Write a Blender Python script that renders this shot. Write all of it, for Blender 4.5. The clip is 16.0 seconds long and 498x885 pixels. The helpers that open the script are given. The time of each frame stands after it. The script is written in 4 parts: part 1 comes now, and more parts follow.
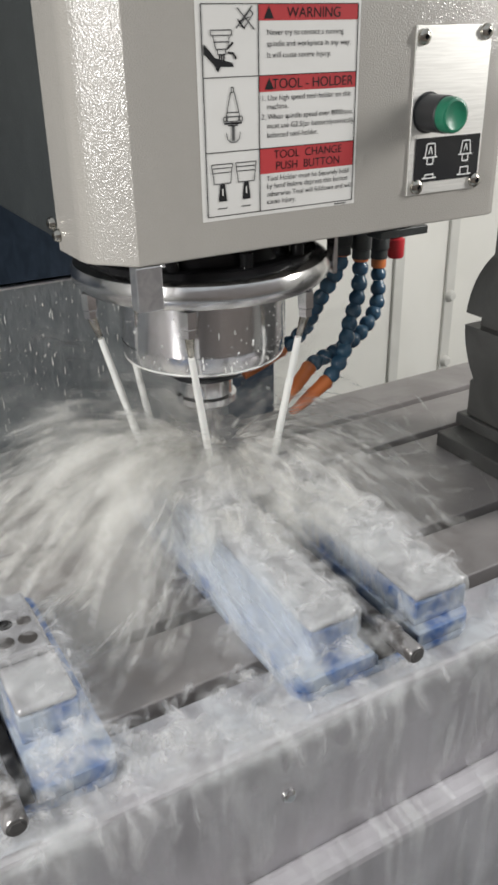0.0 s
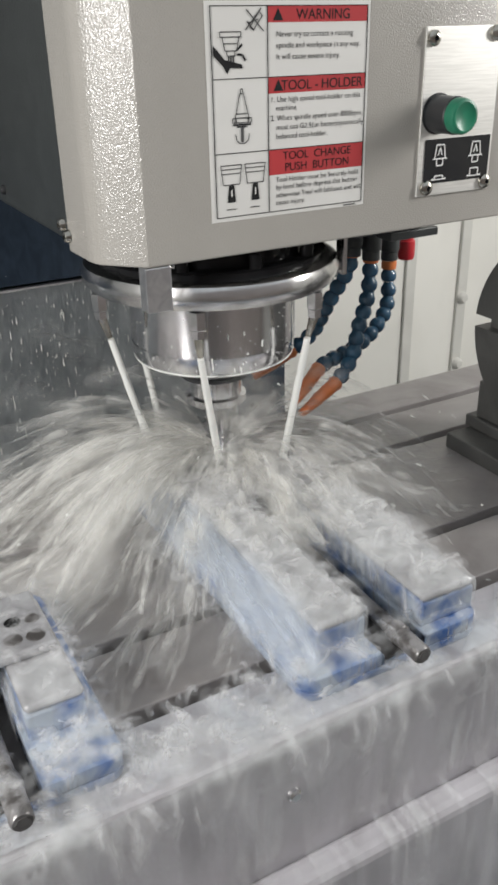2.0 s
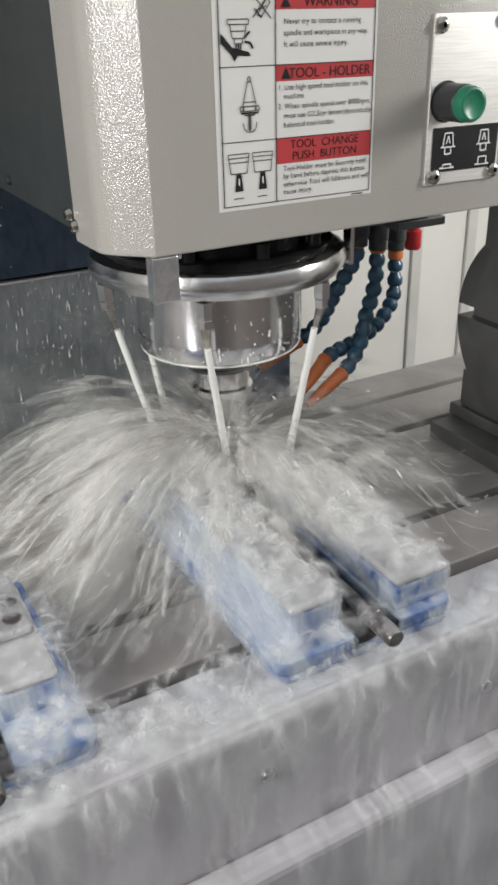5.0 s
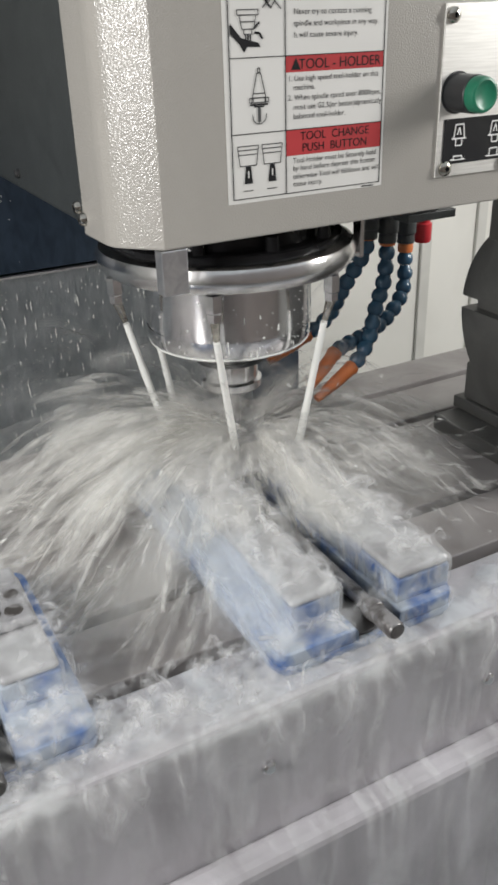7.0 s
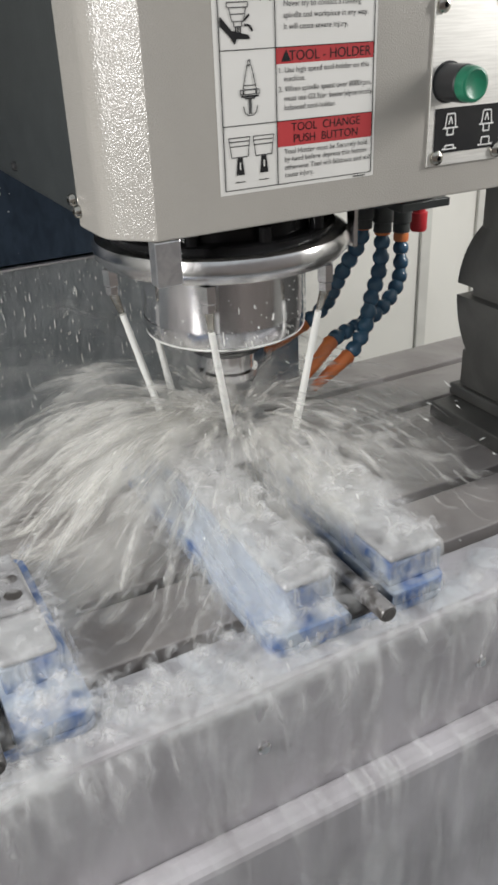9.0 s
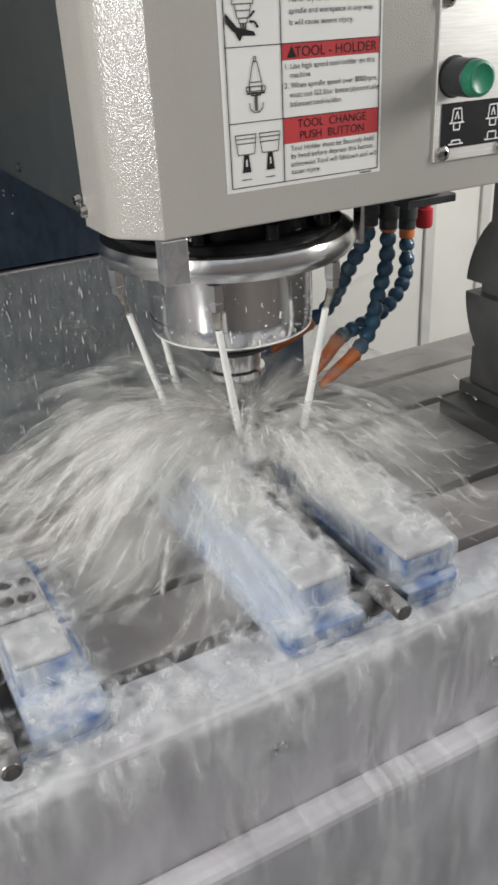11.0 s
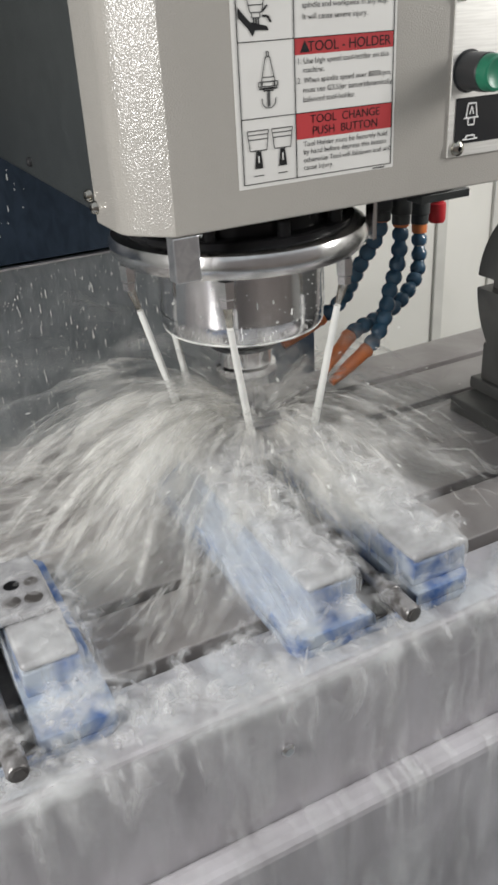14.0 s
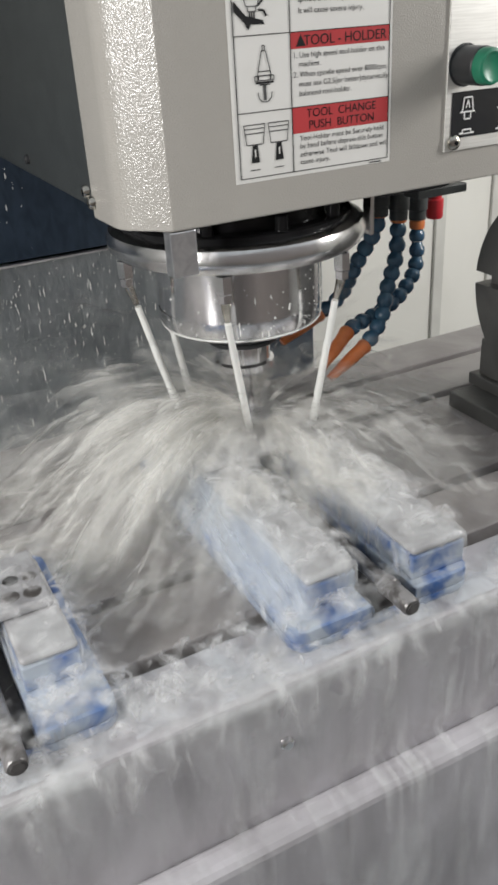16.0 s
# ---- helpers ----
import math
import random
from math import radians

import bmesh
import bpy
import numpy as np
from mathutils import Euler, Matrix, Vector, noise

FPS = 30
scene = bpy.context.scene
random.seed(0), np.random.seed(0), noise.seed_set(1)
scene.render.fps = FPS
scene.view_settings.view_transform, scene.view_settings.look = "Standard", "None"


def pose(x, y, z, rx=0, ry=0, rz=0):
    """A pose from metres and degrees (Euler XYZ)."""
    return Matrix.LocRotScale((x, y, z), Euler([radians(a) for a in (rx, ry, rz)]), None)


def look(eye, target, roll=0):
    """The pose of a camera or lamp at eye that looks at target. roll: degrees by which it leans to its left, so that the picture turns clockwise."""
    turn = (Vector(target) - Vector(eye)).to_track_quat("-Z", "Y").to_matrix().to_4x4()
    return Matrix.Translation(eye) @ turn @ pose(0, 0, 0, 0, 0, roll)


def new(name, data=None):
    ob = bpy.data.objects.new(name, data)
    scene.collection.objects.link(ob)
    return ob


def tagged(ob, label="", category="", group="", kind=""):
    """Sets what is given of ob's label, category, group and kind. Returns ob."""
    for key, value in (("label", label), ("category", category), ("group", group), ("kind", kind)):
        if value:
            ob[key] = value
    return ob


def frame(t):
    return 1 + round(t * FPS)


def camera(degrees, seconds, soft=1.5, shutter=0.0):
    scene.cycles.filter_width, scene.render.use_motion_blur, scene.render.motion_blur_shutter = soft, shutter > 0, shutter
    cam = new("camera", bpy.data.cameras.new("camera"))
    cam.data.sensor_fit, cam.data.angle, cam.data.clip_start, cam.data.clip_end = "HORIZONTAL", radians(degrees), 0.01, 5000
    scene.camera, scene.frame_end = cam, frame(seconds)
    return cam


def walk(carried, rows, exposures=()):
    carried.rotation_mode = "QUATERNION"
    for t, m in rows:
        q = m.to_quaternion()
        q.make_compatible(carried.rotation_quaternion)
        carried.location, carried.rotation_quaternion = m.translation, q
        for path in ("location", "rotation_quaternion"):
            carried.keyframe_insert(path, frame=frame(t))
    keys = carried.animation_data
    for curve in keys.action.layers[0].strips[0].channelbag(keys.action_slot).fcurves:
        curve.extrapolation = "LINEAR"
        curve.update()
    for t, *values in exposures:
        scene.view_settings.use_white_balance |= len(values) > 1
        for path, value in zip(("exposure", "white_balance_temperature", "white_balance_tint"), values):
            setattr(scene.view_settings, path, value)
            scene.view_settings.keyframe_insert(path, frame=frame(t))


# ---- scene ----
cam = camera(33.3, 16.0, 3.0, 0.5)
PATH = [
    (0, (-0.248, -0.615, 0.168), (0.629, 0.949, -0.718), -1.1),
    (0.5, (-0.245, -0.618, 0.167), (0.62, 0.957, -0.712), -1.3),
    (1, (-0.246, -0.618, 0.17), (0.615, 0.957, -0.712), -1.1),
    (1.5, (-0.247, -0.616, 0.165), (0.614, 0.964, -0.708), -1.2),
    (2, (-0.246, -0.619, 0.167), (0.606, 0.962, -0.713), -1.3),
    (2.5, (-0.244, -0.622, 0.167), (0.6, 0.964, -0.712), -1.4),
    (3, (-0.247, -0.621, 0.168), (0.604, 0.957, -0.718), -1.3),
    (3.5, (-0.247, -0.623, 0.168), (0.602, 0.952, -0.724), -1.3),
    (6, (-0.25, -0.613, 0.163), (0.581, 0.968, -0.736), -1.7),
    (6.5, (-0.249, -0.613, 0.168), (0.573, 0.962, -0.75), -1.6),
    (7, (-0.249, -0.614, 0.163), (0.572, 0.968, -0.744), -1.8),
    (7.5, (-0.246, -0.618, 0.165), (0.567, 0.963, -0.751), -1.8),
    (8, (-0.247, -0.621, 0.166), (0.569, 0.956, -0.755), -1.9),
    (8.5, (-0.247, -0.619, 0.164), (0.57, 0.957, -0.758), -2.1),
    (9, (-0.244, -0.627, 0.166), (0.558, 0.953, -0.762), -2.4),
    (11.5, (-0.248, -0.622, 0.163), (0.548, 0.962, -0.763), -3.2),
    (12, (-0.246, -0.623, 0.168), (0.543, 0.956, -0.772), -3.0),
    (12.5, (-0.245, -0.623, 0.169), (0.535, 0.958, -0.775), -3.2),
    (13, (-0.247, -0.622, 0.163), (0.532, 0.969, -0.766), -3.4),
    (13.5, (-0.246, -0.619, 0.167), (0.528, 0.967, -0.773), -3.3),
    (14, (-0.246, -0.617, 0.167), (0.524, 0.969, -0.777), -3.3),
    (14.5, (-0.247, -0.615, 0.166), (0.526, 0.969, -0.778), -3.3),
    (15, (-0.248, -0.616, 0.166), (0.525, 0.968, -0.78), -3.3),
    (15.5, (-0.249, -0.618, 0.162), (0.528, 0.968, -0.776), -3.6),
    (16, (-0.246, -0.621, 0.161), (0.524, 0.968, -0.778), -3.6),
]
walk(cam, [(t, look(e, a, r)) for t, e, a, r in PATH])

# ---- world and lights ----
world = bpy.data.worlds.new("shop")
scene.world = world
world.use_nodes = True
world.node_tree.nodes["Background"].inputs[0].default_value = (0.90, 0.955, 1.0, 1)
world.node_tree.nodes["Background"].inputs[1].default_value = 0.53
scene.view_settings.exposure = 0.0
scene.cycles.transparent_max_bounces = 64


def area_lamp(name, eye, target, w, h, watts, colour):
    data = bpy.data.lights.new(name, "AREA")
    data.shape, data.size, data.size_y, data.energy, data.color = "RECTANGLE", w, h, watts, colour
    ob = new(name, data)
    ob.matrix_world = look(eye, target)
    return ob


area_lamp("left_work_light", (-1.0, -0.40, 0.24), (0.05, 0.15, -0.1), 0.10, 0.6, 12, (1.0, 0.98, 0.95))
area_lamp("right_work_light", (1.3, -0.55, 0.45), (0.5, 0.3, -0.2), 0.16, 0.5, 14.0, (1.0, 0.98, 0.95))

# ---- materials ----


def material(name, colour, rough=0.5, metal=0.0, second=None, scale=20.0, bump=0.0, bump_scale=300.0, coverage=0.5,
             stretch=(1, 1, 1), coat=0.0, sharp=0.12, rough2=None, spec=0.5, bump_detail=2):
    m = bpy.data.materials.new(name)
    m.use_nodes = True
    nt = m.node_tree
    b = nt.nodes["Principled BSDF"]
    b.inputs["Roughness"].default_value, b.inputs["Metallic"].default_value = rough, metal
    b.inputs["Coat Weight"].default_value = coat
    b.inputs["Specular IOR Level"].default_value = spec
    b.inputs["Coat Roughness"].default_value = 0.12
    co = nt.nodes.new("ShaderNodeTexCoord")
    mp = nt.nodes.new("ShaderNodeMapping")
    mp.inputs["Scale"].default_value = stretch
    nt.links.new(co.outputs["Object"], mp.inputs[0])
    second = second or tuple(c * 0.8 for c in colour)
    n = nt.nodes.new("ShaderNodeTexNoise")
    n.inputs["Scale"].default_value, n.inputs["Detail"].default_value, n.inputs["Distortion"].default_value = scale, 6, 0.6
    nt.links.new(mp.outputs[0], n.inputs["Vector"])
    r = nt.nodes.new("ShaderNodeMapRange")
    r.inputs["From Min"].default_value, r.inputs["From Max"].default_value = coverage - sharp, coverage + sharp
    nt.links.new(n.outputs[0], r.inputs["Value"])
    mix = nt.nodes.new("ShaderNodeMix")
    mix.data_type = "RGBA"
    mix.inputs["A"].default_value, mix.inputs["B"].default_value = (*colour, 1), (*second, 1)
    nt.links.new(r.outputs[0], mix.inputs["Factor"])
    nt.links.new(mix.outputs["Result"], b.inputs["Base Color"])
    if rough2 is not None:
        q = nt.nodes.new("ShaderNodeMapRange")
        q.inputs["To Min"].default_value, q.inputs["To Max"].default_value = rough, rough2
        nt.links.new(r.outputs[0], q.inputs["Value"])
        nt.links.new(q.outputs[0], b.inputs["Roughness"])
    if bump:
        n2 = nt.nodes.new("ShaderNodeTexNoise")
        n2.inputs["Scale"].default_value, n2.inputs["Detail"].default_value = bump_scale, bump_detail
        nt.links.new(mp.outputs[0], n2.inputs["Vector"])
        bp = nt.nodes.new("ShaderNodeBump")
        bp.inputs["Strength"].default_value, bp.inputs["Distance"].default_value = bump, 0.002
        nt.links.new(n2.outputs[0], bp.inputs["Height"])
        nt.links.new(bp.outputs[0], b.inputs["Normal"])
    return m


def water_material(name, colour, density, scale, stretch=(1, 1, 1), low=0.35, high=0.7, rough=0.25, fade=False, through_light=False):
    """Milky coolant: part clear, part white, in shreds."""
    m = bpy.data.materials.new(name)
    m.use_nodes = True
    nt = m.node_tree
    b = nt.nodes["Principled BSDF"]
    b.inputs["Base Color"].default_value = (*colour, 1)
    b.inputs["Roughness"].default_value = rough
    b.inputs["Subsurface Weight"].default_value = 0.0
    co = nt.nodes.new("ShaderNodeTexCoord")
    mp = nt.nodes.new("ShaderNodeMapping")
    mp.inputs["Scale"].default_value = stretch
    nt.links.new(co.outputs["Object"], mp.inputs[0])
    n = nt.nodes.new("ShaderNodeTexNoise")
    n.inputs["Scale"].default_value, n.inputs["Detail"].default_value, n.inputs["Distortion"].default_value = scale, 5, 0.8
    nt.links.new(mp.outputs[0], n.inputs["Vector"])
    r = nt.nodes.new("ShaderNodeMapRange")
    r.inputs["From Min"].default_value, r.inputs["From Max"].default_value = low, high
    r.inputs["To Max"].default_value = density
    nt.links.new(n.outputs[0], r.inputs["Value"])
    if through_light:
        fl = nt.nodes.new("ShaderNodeAttribute")
        fl.attribute_name = "flow"
        nt.links.new(fl.outputs["Vector"], mp.inputs[0])
        n.inputs["Detail"].default_value = 2
        df, tl, tr = nt.nodes.new("ShaderNodeBsdfDiffuse"), nt.nodes.new("ShaderNodeBsdfTranslucent"), nt.nodes.new("ShaderNodeBsdfTransparent")
        m1, m2 = nt.nodes.new("ShaderNodeMixShader"), nt.nodes.new("ShaderNodeMixShader")
        df.inputs[0].default_value = tl.inputs[0].default_value = (*colour, 1)
        m1.inputs[0].default_value = 0.45
        nt.links.new(df.outputs[0], m1.inputs[1])
        nt.links.new(tl.outputs[0], m1.inputs[2])
        at = nt.nodes.new("ShaderNodeAttribute")
        at.attribute_name = "fade"
        mu = nt.nodes.new("ShaderNodeMath")
        mu.operation = "MULTIPLY"
        nt.links.new(r.outputs[0], mu.inputs[0])
        nt.links.new(at.outputs["Fac"], mu.inputs[1])
        nt.links.new(mu.outputs[0], m2.inputs[0])
        nt.links.new(tr.outputs[0], m2.inputs[1])
        nt.links.new(m1.outputs[0], m2.inputs[2])
        nt.links.new(m2.outputs[0], nt.nodes["Material Output"].inputs["Surface"])
        nt.nodes.remove(b)
    elif fade:
        at = nt.nodes.new("ShaderNodeAttribute")
        at.attribute_name = "fade"
        mu = nt.nodes.new("ShaderNodeMath")
        mu.operation = "MULTIPLY"
        nt.links.new(r.outputs[0], mu.inputs[0])
        nt.links.new(at.outputs["Fac"], mu.inputs[1])
        nt.links.new(mu.outputs[0], b.inputs["Alpha"])
    else:
        nt.links.new(r.outputs[0], b.inputs["Alpha"])
    return m


M_HEAD = material("light_grey_paint", (0.375, 0.358, 0.33), 0.20, second=(0.35, 0.334, 0.308), scale=6, bump=0.19, bump_scale=720, bump_detail=0)
M_CAST = material("dark_grey_paint", (0.034, 0.038, 0.039), 0.42, second=(0.052, 0.058, 0.058), scale=34, bump=0.22, bump_scale=420, sharp=0.3)
M_NAVY = material("navy_guard_paint", (0.016, 0.026, 0.042), 0.4, second=(0.028, 0.042, 0.064), scale=40, stretch=(1.6, 1, 0.7), bump=0.12, bump_scale=90)
M_WALL = material("white_wall_paint", (0.84, 0.825, 0.77), 0.5, second=(0.78, 0.765, 0.71), scale=4, bump=0.05)
M_SEAM = material("grey_seam_paint", (0.68, 0.67, 0.625), 0.5, second=(0.62, 0.61, 0.57), scale=9)
# For unseen surfaces that dim front light and brown the steel's reflections.
M_DIM = material("brown_grey_dimming_paint", (0.44, 0.385, 0.36), 0.6, second=(0.34, 0.295, 0.275), scale=2)
M_SHEET = material("wet_steel_sheet", (0.30, 0.325, 0.34), 0.3, 0.3, second=(0.46, 0.485, 0.50), scale=70, bump=0.35, bump_scale=160, coverage=0.55, sharp=0.25, stretch=(1, 1, 0.45))
M_STEEL = material("polished_steel", (0.82, 0.81, 0.82), 0.17, 1.0, second=(0.66, 0.66, 0.68), scale=30, stretch=(1, 1, 0.2))
M_CHROME = material("chrome", (0.78, 0.77, 0.77), 0.15, 1.0, second=(0.68, 0.67, 0.67), scale=40, rough2=0.26)
M_ALU = material("milled_aluminium", (0.68, 0.68, 0.69), 0.32, 0.9, second=(0.55, 0.55, 0.57), scale=90)
M_BLACK = material("black_gloss", (0.008, 0.008, 0.009), 0.12, second=(0.014, 0.014, 0.015), scale=30, spec=0.22)
M_RUBBER = material("black_plastic", (0.02, 0.022, 0.024), 0.4, second=(0.03, 0.03, 0.032), scale=50)
M_TABLE = material("wet_cast_iron_table", (0.235, 0.217, 0.212), 0.32, 0.1, second=(0.365, 0.345, 0.34), scale=12, bump=0.45, bump_scale=45, coverage=0.5, sharp=0.2)
M_APRON = material("coolant_washed_iron", (0.325, 0.31, 0.325), 0.4, 0.0, second=(0.50, 0.485, 0.51), scale=16, bump=0.5, bump_scale=30, coverage=0.5, sharp=0.16, stretch=(1, 1, 0.35))
# Recess colour: the shade inside slots, groove and socket, put in as dark iron.
M_RECESS_SHADE = material("recess_shade_iron", (0.06, 0.055, 0.055), 0.5, second=(0.10, 0.095, 0.09), scale=40)
M_VISE = material("blue_vise_paint_wet", (0.035, 0.11, 0.32), 0.3, second=(0.40, 0.45, 0.52), scale=34, bump=0.5, bump_scale=70, coverage=0.47, coat=0.5, sharp=0.11)
M_WAY = material("wet_ground_steel", (0.29, 0.285, 0.295), 0.25, 0.1, second=(0.50, 0.50, 0.51), scale=26, bump=0.3, bump_scale=60)
M_SCREW = material("dark_oily_steel", (0.10, 0.092, 0.088), 0.28, 0.3, second=(0.30, 0.29, 0.29), scale=60, sharp=0.08, bump=0.3)
M_CHUCK = material("dark_chuck_iron", (0.075, 0.075, 0.072), 0.45, 0.2, second=(0.11, 0.11, 0.105), scale=14, bump=0.15)
M_HOSE = material("blue_hose_plastic", (0.045, 0.12, 0.20), 0.25, second=(0.035, 0.09, 0.155), scale=40, coat=0.4)
M_ORANGE = material("orange_plastic", (0.72, 0.22, 0.07), 0.35, second=(0.62, 0.17, 0.05), scale=50)
M_RED = material("red_plastic", (0.55, 0.03, 0.04), 0.4, second=(0.45, 0.02, 0.03), scale=40)
M_GREEN = material("green_button_plastic", (0.015, 0.18, 0.10), 0.35, second=(0.015, 0.15, 0.085), scale=60)
M_BRASS = material("nickel_brass", (0.64, 0.61, 0.55), 0.18, 1.0, second=(0.36, 0.34, 0.30), scale=90)
M_PLATE = material("brushed_plate", (0.80, 0.79, 0.76), 0.42, 0.7, second=(0.70, 0.69, 0.66), scale=25, stretch=(1, 1, 20))
M_PAPER = material("white_vinyl", (0.68, 0.67, 0.645), 0.75, second=(0.65, 0.64, 0.615), scale=15)
M_INKRED = material("red_ink", (0.44, 0.032, 0.036), 0.75, second=(0.38, 0.028, 0.032), scale=20)
M_INK = material("black_ink", (0.012, 0.012, 0.014), 0.75, second=(0.02, 0.02, 0.02), scale=20, spec=0.2)
M_INKGREY = material("grey_ink", (0.07, 0.07, 0.07), 0.75, second=(0.05, 0.05, 0.05), scale=20)
M_WHITEINK = material("white_ink", (0.75, 0.75, 0.74), 0.75, second=(0.70, 0.70, 0.69), scale=20)
M_JET = material("milky_coolant", (0.86, 0.86, 0.83), 0.3, second=(0.78, 0.79, 0.77), scale=60, stretch=(1, 1, 0.2))
M_SPRAY = water_material("spray_coolant", (0.965, 0.955, 0.92), 1.0, 1.0, low=0.33, high=0.68, through_light=True)
M_VEIL = water_material("veil_coolant", (0.94, 0.93, 0.90), 1.0, 0.6, low=0.25, high=0.75, through_light=True)
M_FOAM = water_material("foam_coolant", (0.93, 0.93, 0.93), 1.0, 1.2, low=0.30, high=0.72, through_light=True)
M_WASH = water_material("wash_coolant", (0.84, 0.885, 0.94), 1.0, 0.9, low=0.28, high=0.76, through_light=True)
M_FILM = water_material("film_coolant", (0.76, 0.79, 0.83), 0.6, 20, low=0.42, high=0.70)
M_THIN = water_material("thin_coolant_film", (0.74, 0.75, 0.76), 0.28, 18, low=0.48, high=0.75)
M_RUN = water_material("running_coolant", (0.85, 0.86, 0.86), 1.0, 26, stretch=(1, 1, 0.25), low=0.3, high=0.7, fade=True)

# ---- mesh helpers ----


def part(name, bm, mat, parent=None, label=""):
    me = bpy.data.meshes.new(name)
    bm.normal_update()
    bm.to_mesh(me)
    bm.free()
    me.materials.append(mat)
    ob = new(name, me)
    if parent is not None:
        ob.parent = parent
    if label:
        ob["label"] = label
    return ob


def smooth(ob, angle=35):
    me = ob.data
    me.polygons.foreach_set("use_smooth", [True] * len(me.polygons))
    me.set_sharp_from_angle(angle=radians(angle))
    return ob


def box(x0, x1, y0, y1, z0, z1, bevel=0.0, seg=2, bm=None):
    own = bm is None
    bm = bm or bmesh.new()
    g = bmesh.ops.create_cube(bm, size=1.0, matrix=Matrix.Translation(((x0 + x1) / 2, (y0 + y1) / 2, (z0 + z1) / 2)) @ Matrix.Diagonal((x1 - x0, y1 - y0, z1 - z0, 1)))
    if bevel:
        vs = set(g["verts"])
        es = [e for e in bm.edges if e.verts[0] in vs and e.verts[1] in vs]
        bmesh.ops.bevel(bm, geom=es, offset=bevel, segments=seg, affect="EDGES", profile=0.5)
    return bm


def lathe(profile, n=48, m=None, bm=None):
    """A body of revolution about z; profile of (radius, z) from top to bottom or back, closed at radius 0 where given."""
    bm = bm or bmesh.new()
    rings = []
    for r, z in profile:
        if r < 1e-6:
            rings.append([bm.verts.new((0, 0, z))])
        else:
            rings.append([bm.verts.new((r * math.cos(2 * math.pi * k / n), r * math.sin(2 * math.pi * k / n), z)) for k in range(n)])
    made = [v for ring in rings for v in ring]
    for a, b in zip(rings, rings[1:]):
        for k in range(n):
            k2 = (k + 1) % n
            if len(a) == 1 and len(b) == 1:
                continue
            if len(a) == 1:
                bm.faces.new((a[0], b[k], b[k2]))
            elif len(b) == 1:
                bm.faces.new((a[k], b[0], a[k2]))
            else:
                bm.faces.new((a[k], b[k], b[k2], a[k2]))
    if m is not None:
        bmesh.ops.transform(bm, matrix=m, verts=made)
    bmesh.ops.recalc_face_normals(bm, faces=list({f for v in made for f in v.link_faces}))
    return bm


def prism(points, z0, z1, bevel=0.0, bm=None):
    """An upright body over the outline points (x, y)."""
    bm = bm or bmesh.new()
    lo = [bm.verts.new((x, y, z0)) for x, y in points]
    hi = [bm.verts.new((x, y, z1)) for x, y in points]
    fs = [bm.faces.new(lo[::-1]), bm.faces.new(hi)]
    for k in range(len(points)):
        j = (k + 1) % len(points)
        fs.append(bm.faces.new((lo[k], lo[j], hi[j], hi[k])))
    bmesh.ops.recalc_face_normals(bm, faces=fs)
    if bevel:
        bmesh.ops.bevel(bm, geom=list({e for f in fs for e in f.edges}), offset=bevel, segments=2, affect="EDGES", profile=0.5)
    return bm


def along(a, b):
    """A pose with its z axis from a to b, standing at a."""
    a, b = Vector(a), Vector(b)
    return Matrix.Translation(a) @ (b - a).to_track_quat("Z", "Y").to_matrix().to_4x4()


def thing(name, label, category, group="", x=0, y=0, z=0):
    ob = new(name)
    ob.location = (x, y, z)
    return tagged(ob, label, category, group)


def structure(name, bm, mat, label=""):
    return tagged(part(name, bm, mat), label, kind="structure")


def text(words, size, x, z, y, parent, mat, align="LEFT", name="writing"):
    """Flat letters that stand on a face that looks to -y."""
    cu = bpy.data.curves.new("letters", "FONT")
    cu.body, cu.size, cu.align_x = words, size, align
    tmp = bpy.data.objects.new("letters", cu)
    scene.collection.objects.link(tmp)
    bpy.context.view_layer.update()
    me = bpy.data.meshes.new_from_object(tmp.evaluated_get(bpy.context.evaluated_depsgraph_get()))
    bpy.data.objects.remove(tmp)
    me.transform(pose(x, y, z, 90, 0, 0))
    me.materials.clear()
    me.materials.append(mat)
    ob = new(name, me)
    ob.parent = parent
    if size < 0.007:
        ob["kind"] = "stuff"
    return ob


T = -0.305          # table top
AX, AY = 0.123, 0.14  # spindle axis

# ---- the enclosure ----
structure("floor", box(-1.6, 1.9, -1.6, 1.2, -1.02, -1.0), M_SHEET, "wet grey steel chip tray under the machine table")
structure("wall_back", box(0.52, 1.9, 0.75, 0.79, -1.0, 1.3), M_WALL, "white painted sheet metal wall of the machine enclosure")
structure("wall_left", box(-1.64, -1.6, -1.6, 1.2, -1.0, 1.3), M_WALL, "white painted side wall of the enclosure")
structure("wall_right", box(1.9, 1.94, -1.6, 1.2, -1.0, 1.3), M_WALL, "white painted side wall of the enclosure")
# Out of view; its brown-grey sets what the polished nose reflects.
structure("wall_front", box(-1.6, 1.9, -1.64, -1.6, -1.0, -0.15), M_DIM, "unseen front panel, brown-grey to darken the reflections in the spindle nose")
# Added behind the camera, out of view, to cut fill on front faces.
structure("wall_unseen", box(-5.0, 5.0, -4.05, -4.0, -1.0, 1.6), M_DIM, "unseen brown-grey wall added to dim light and reflections from the front")
for k, x in enumerate((0.887, 1.035)):
    s = structure("trim_%d" % (k + 1), box(x - 0.013, x + 0.013, 0.742, 0.7505, -1.0, 1.3, 0.002), M_SEAM, "grey vertical seam strip on the white wall")
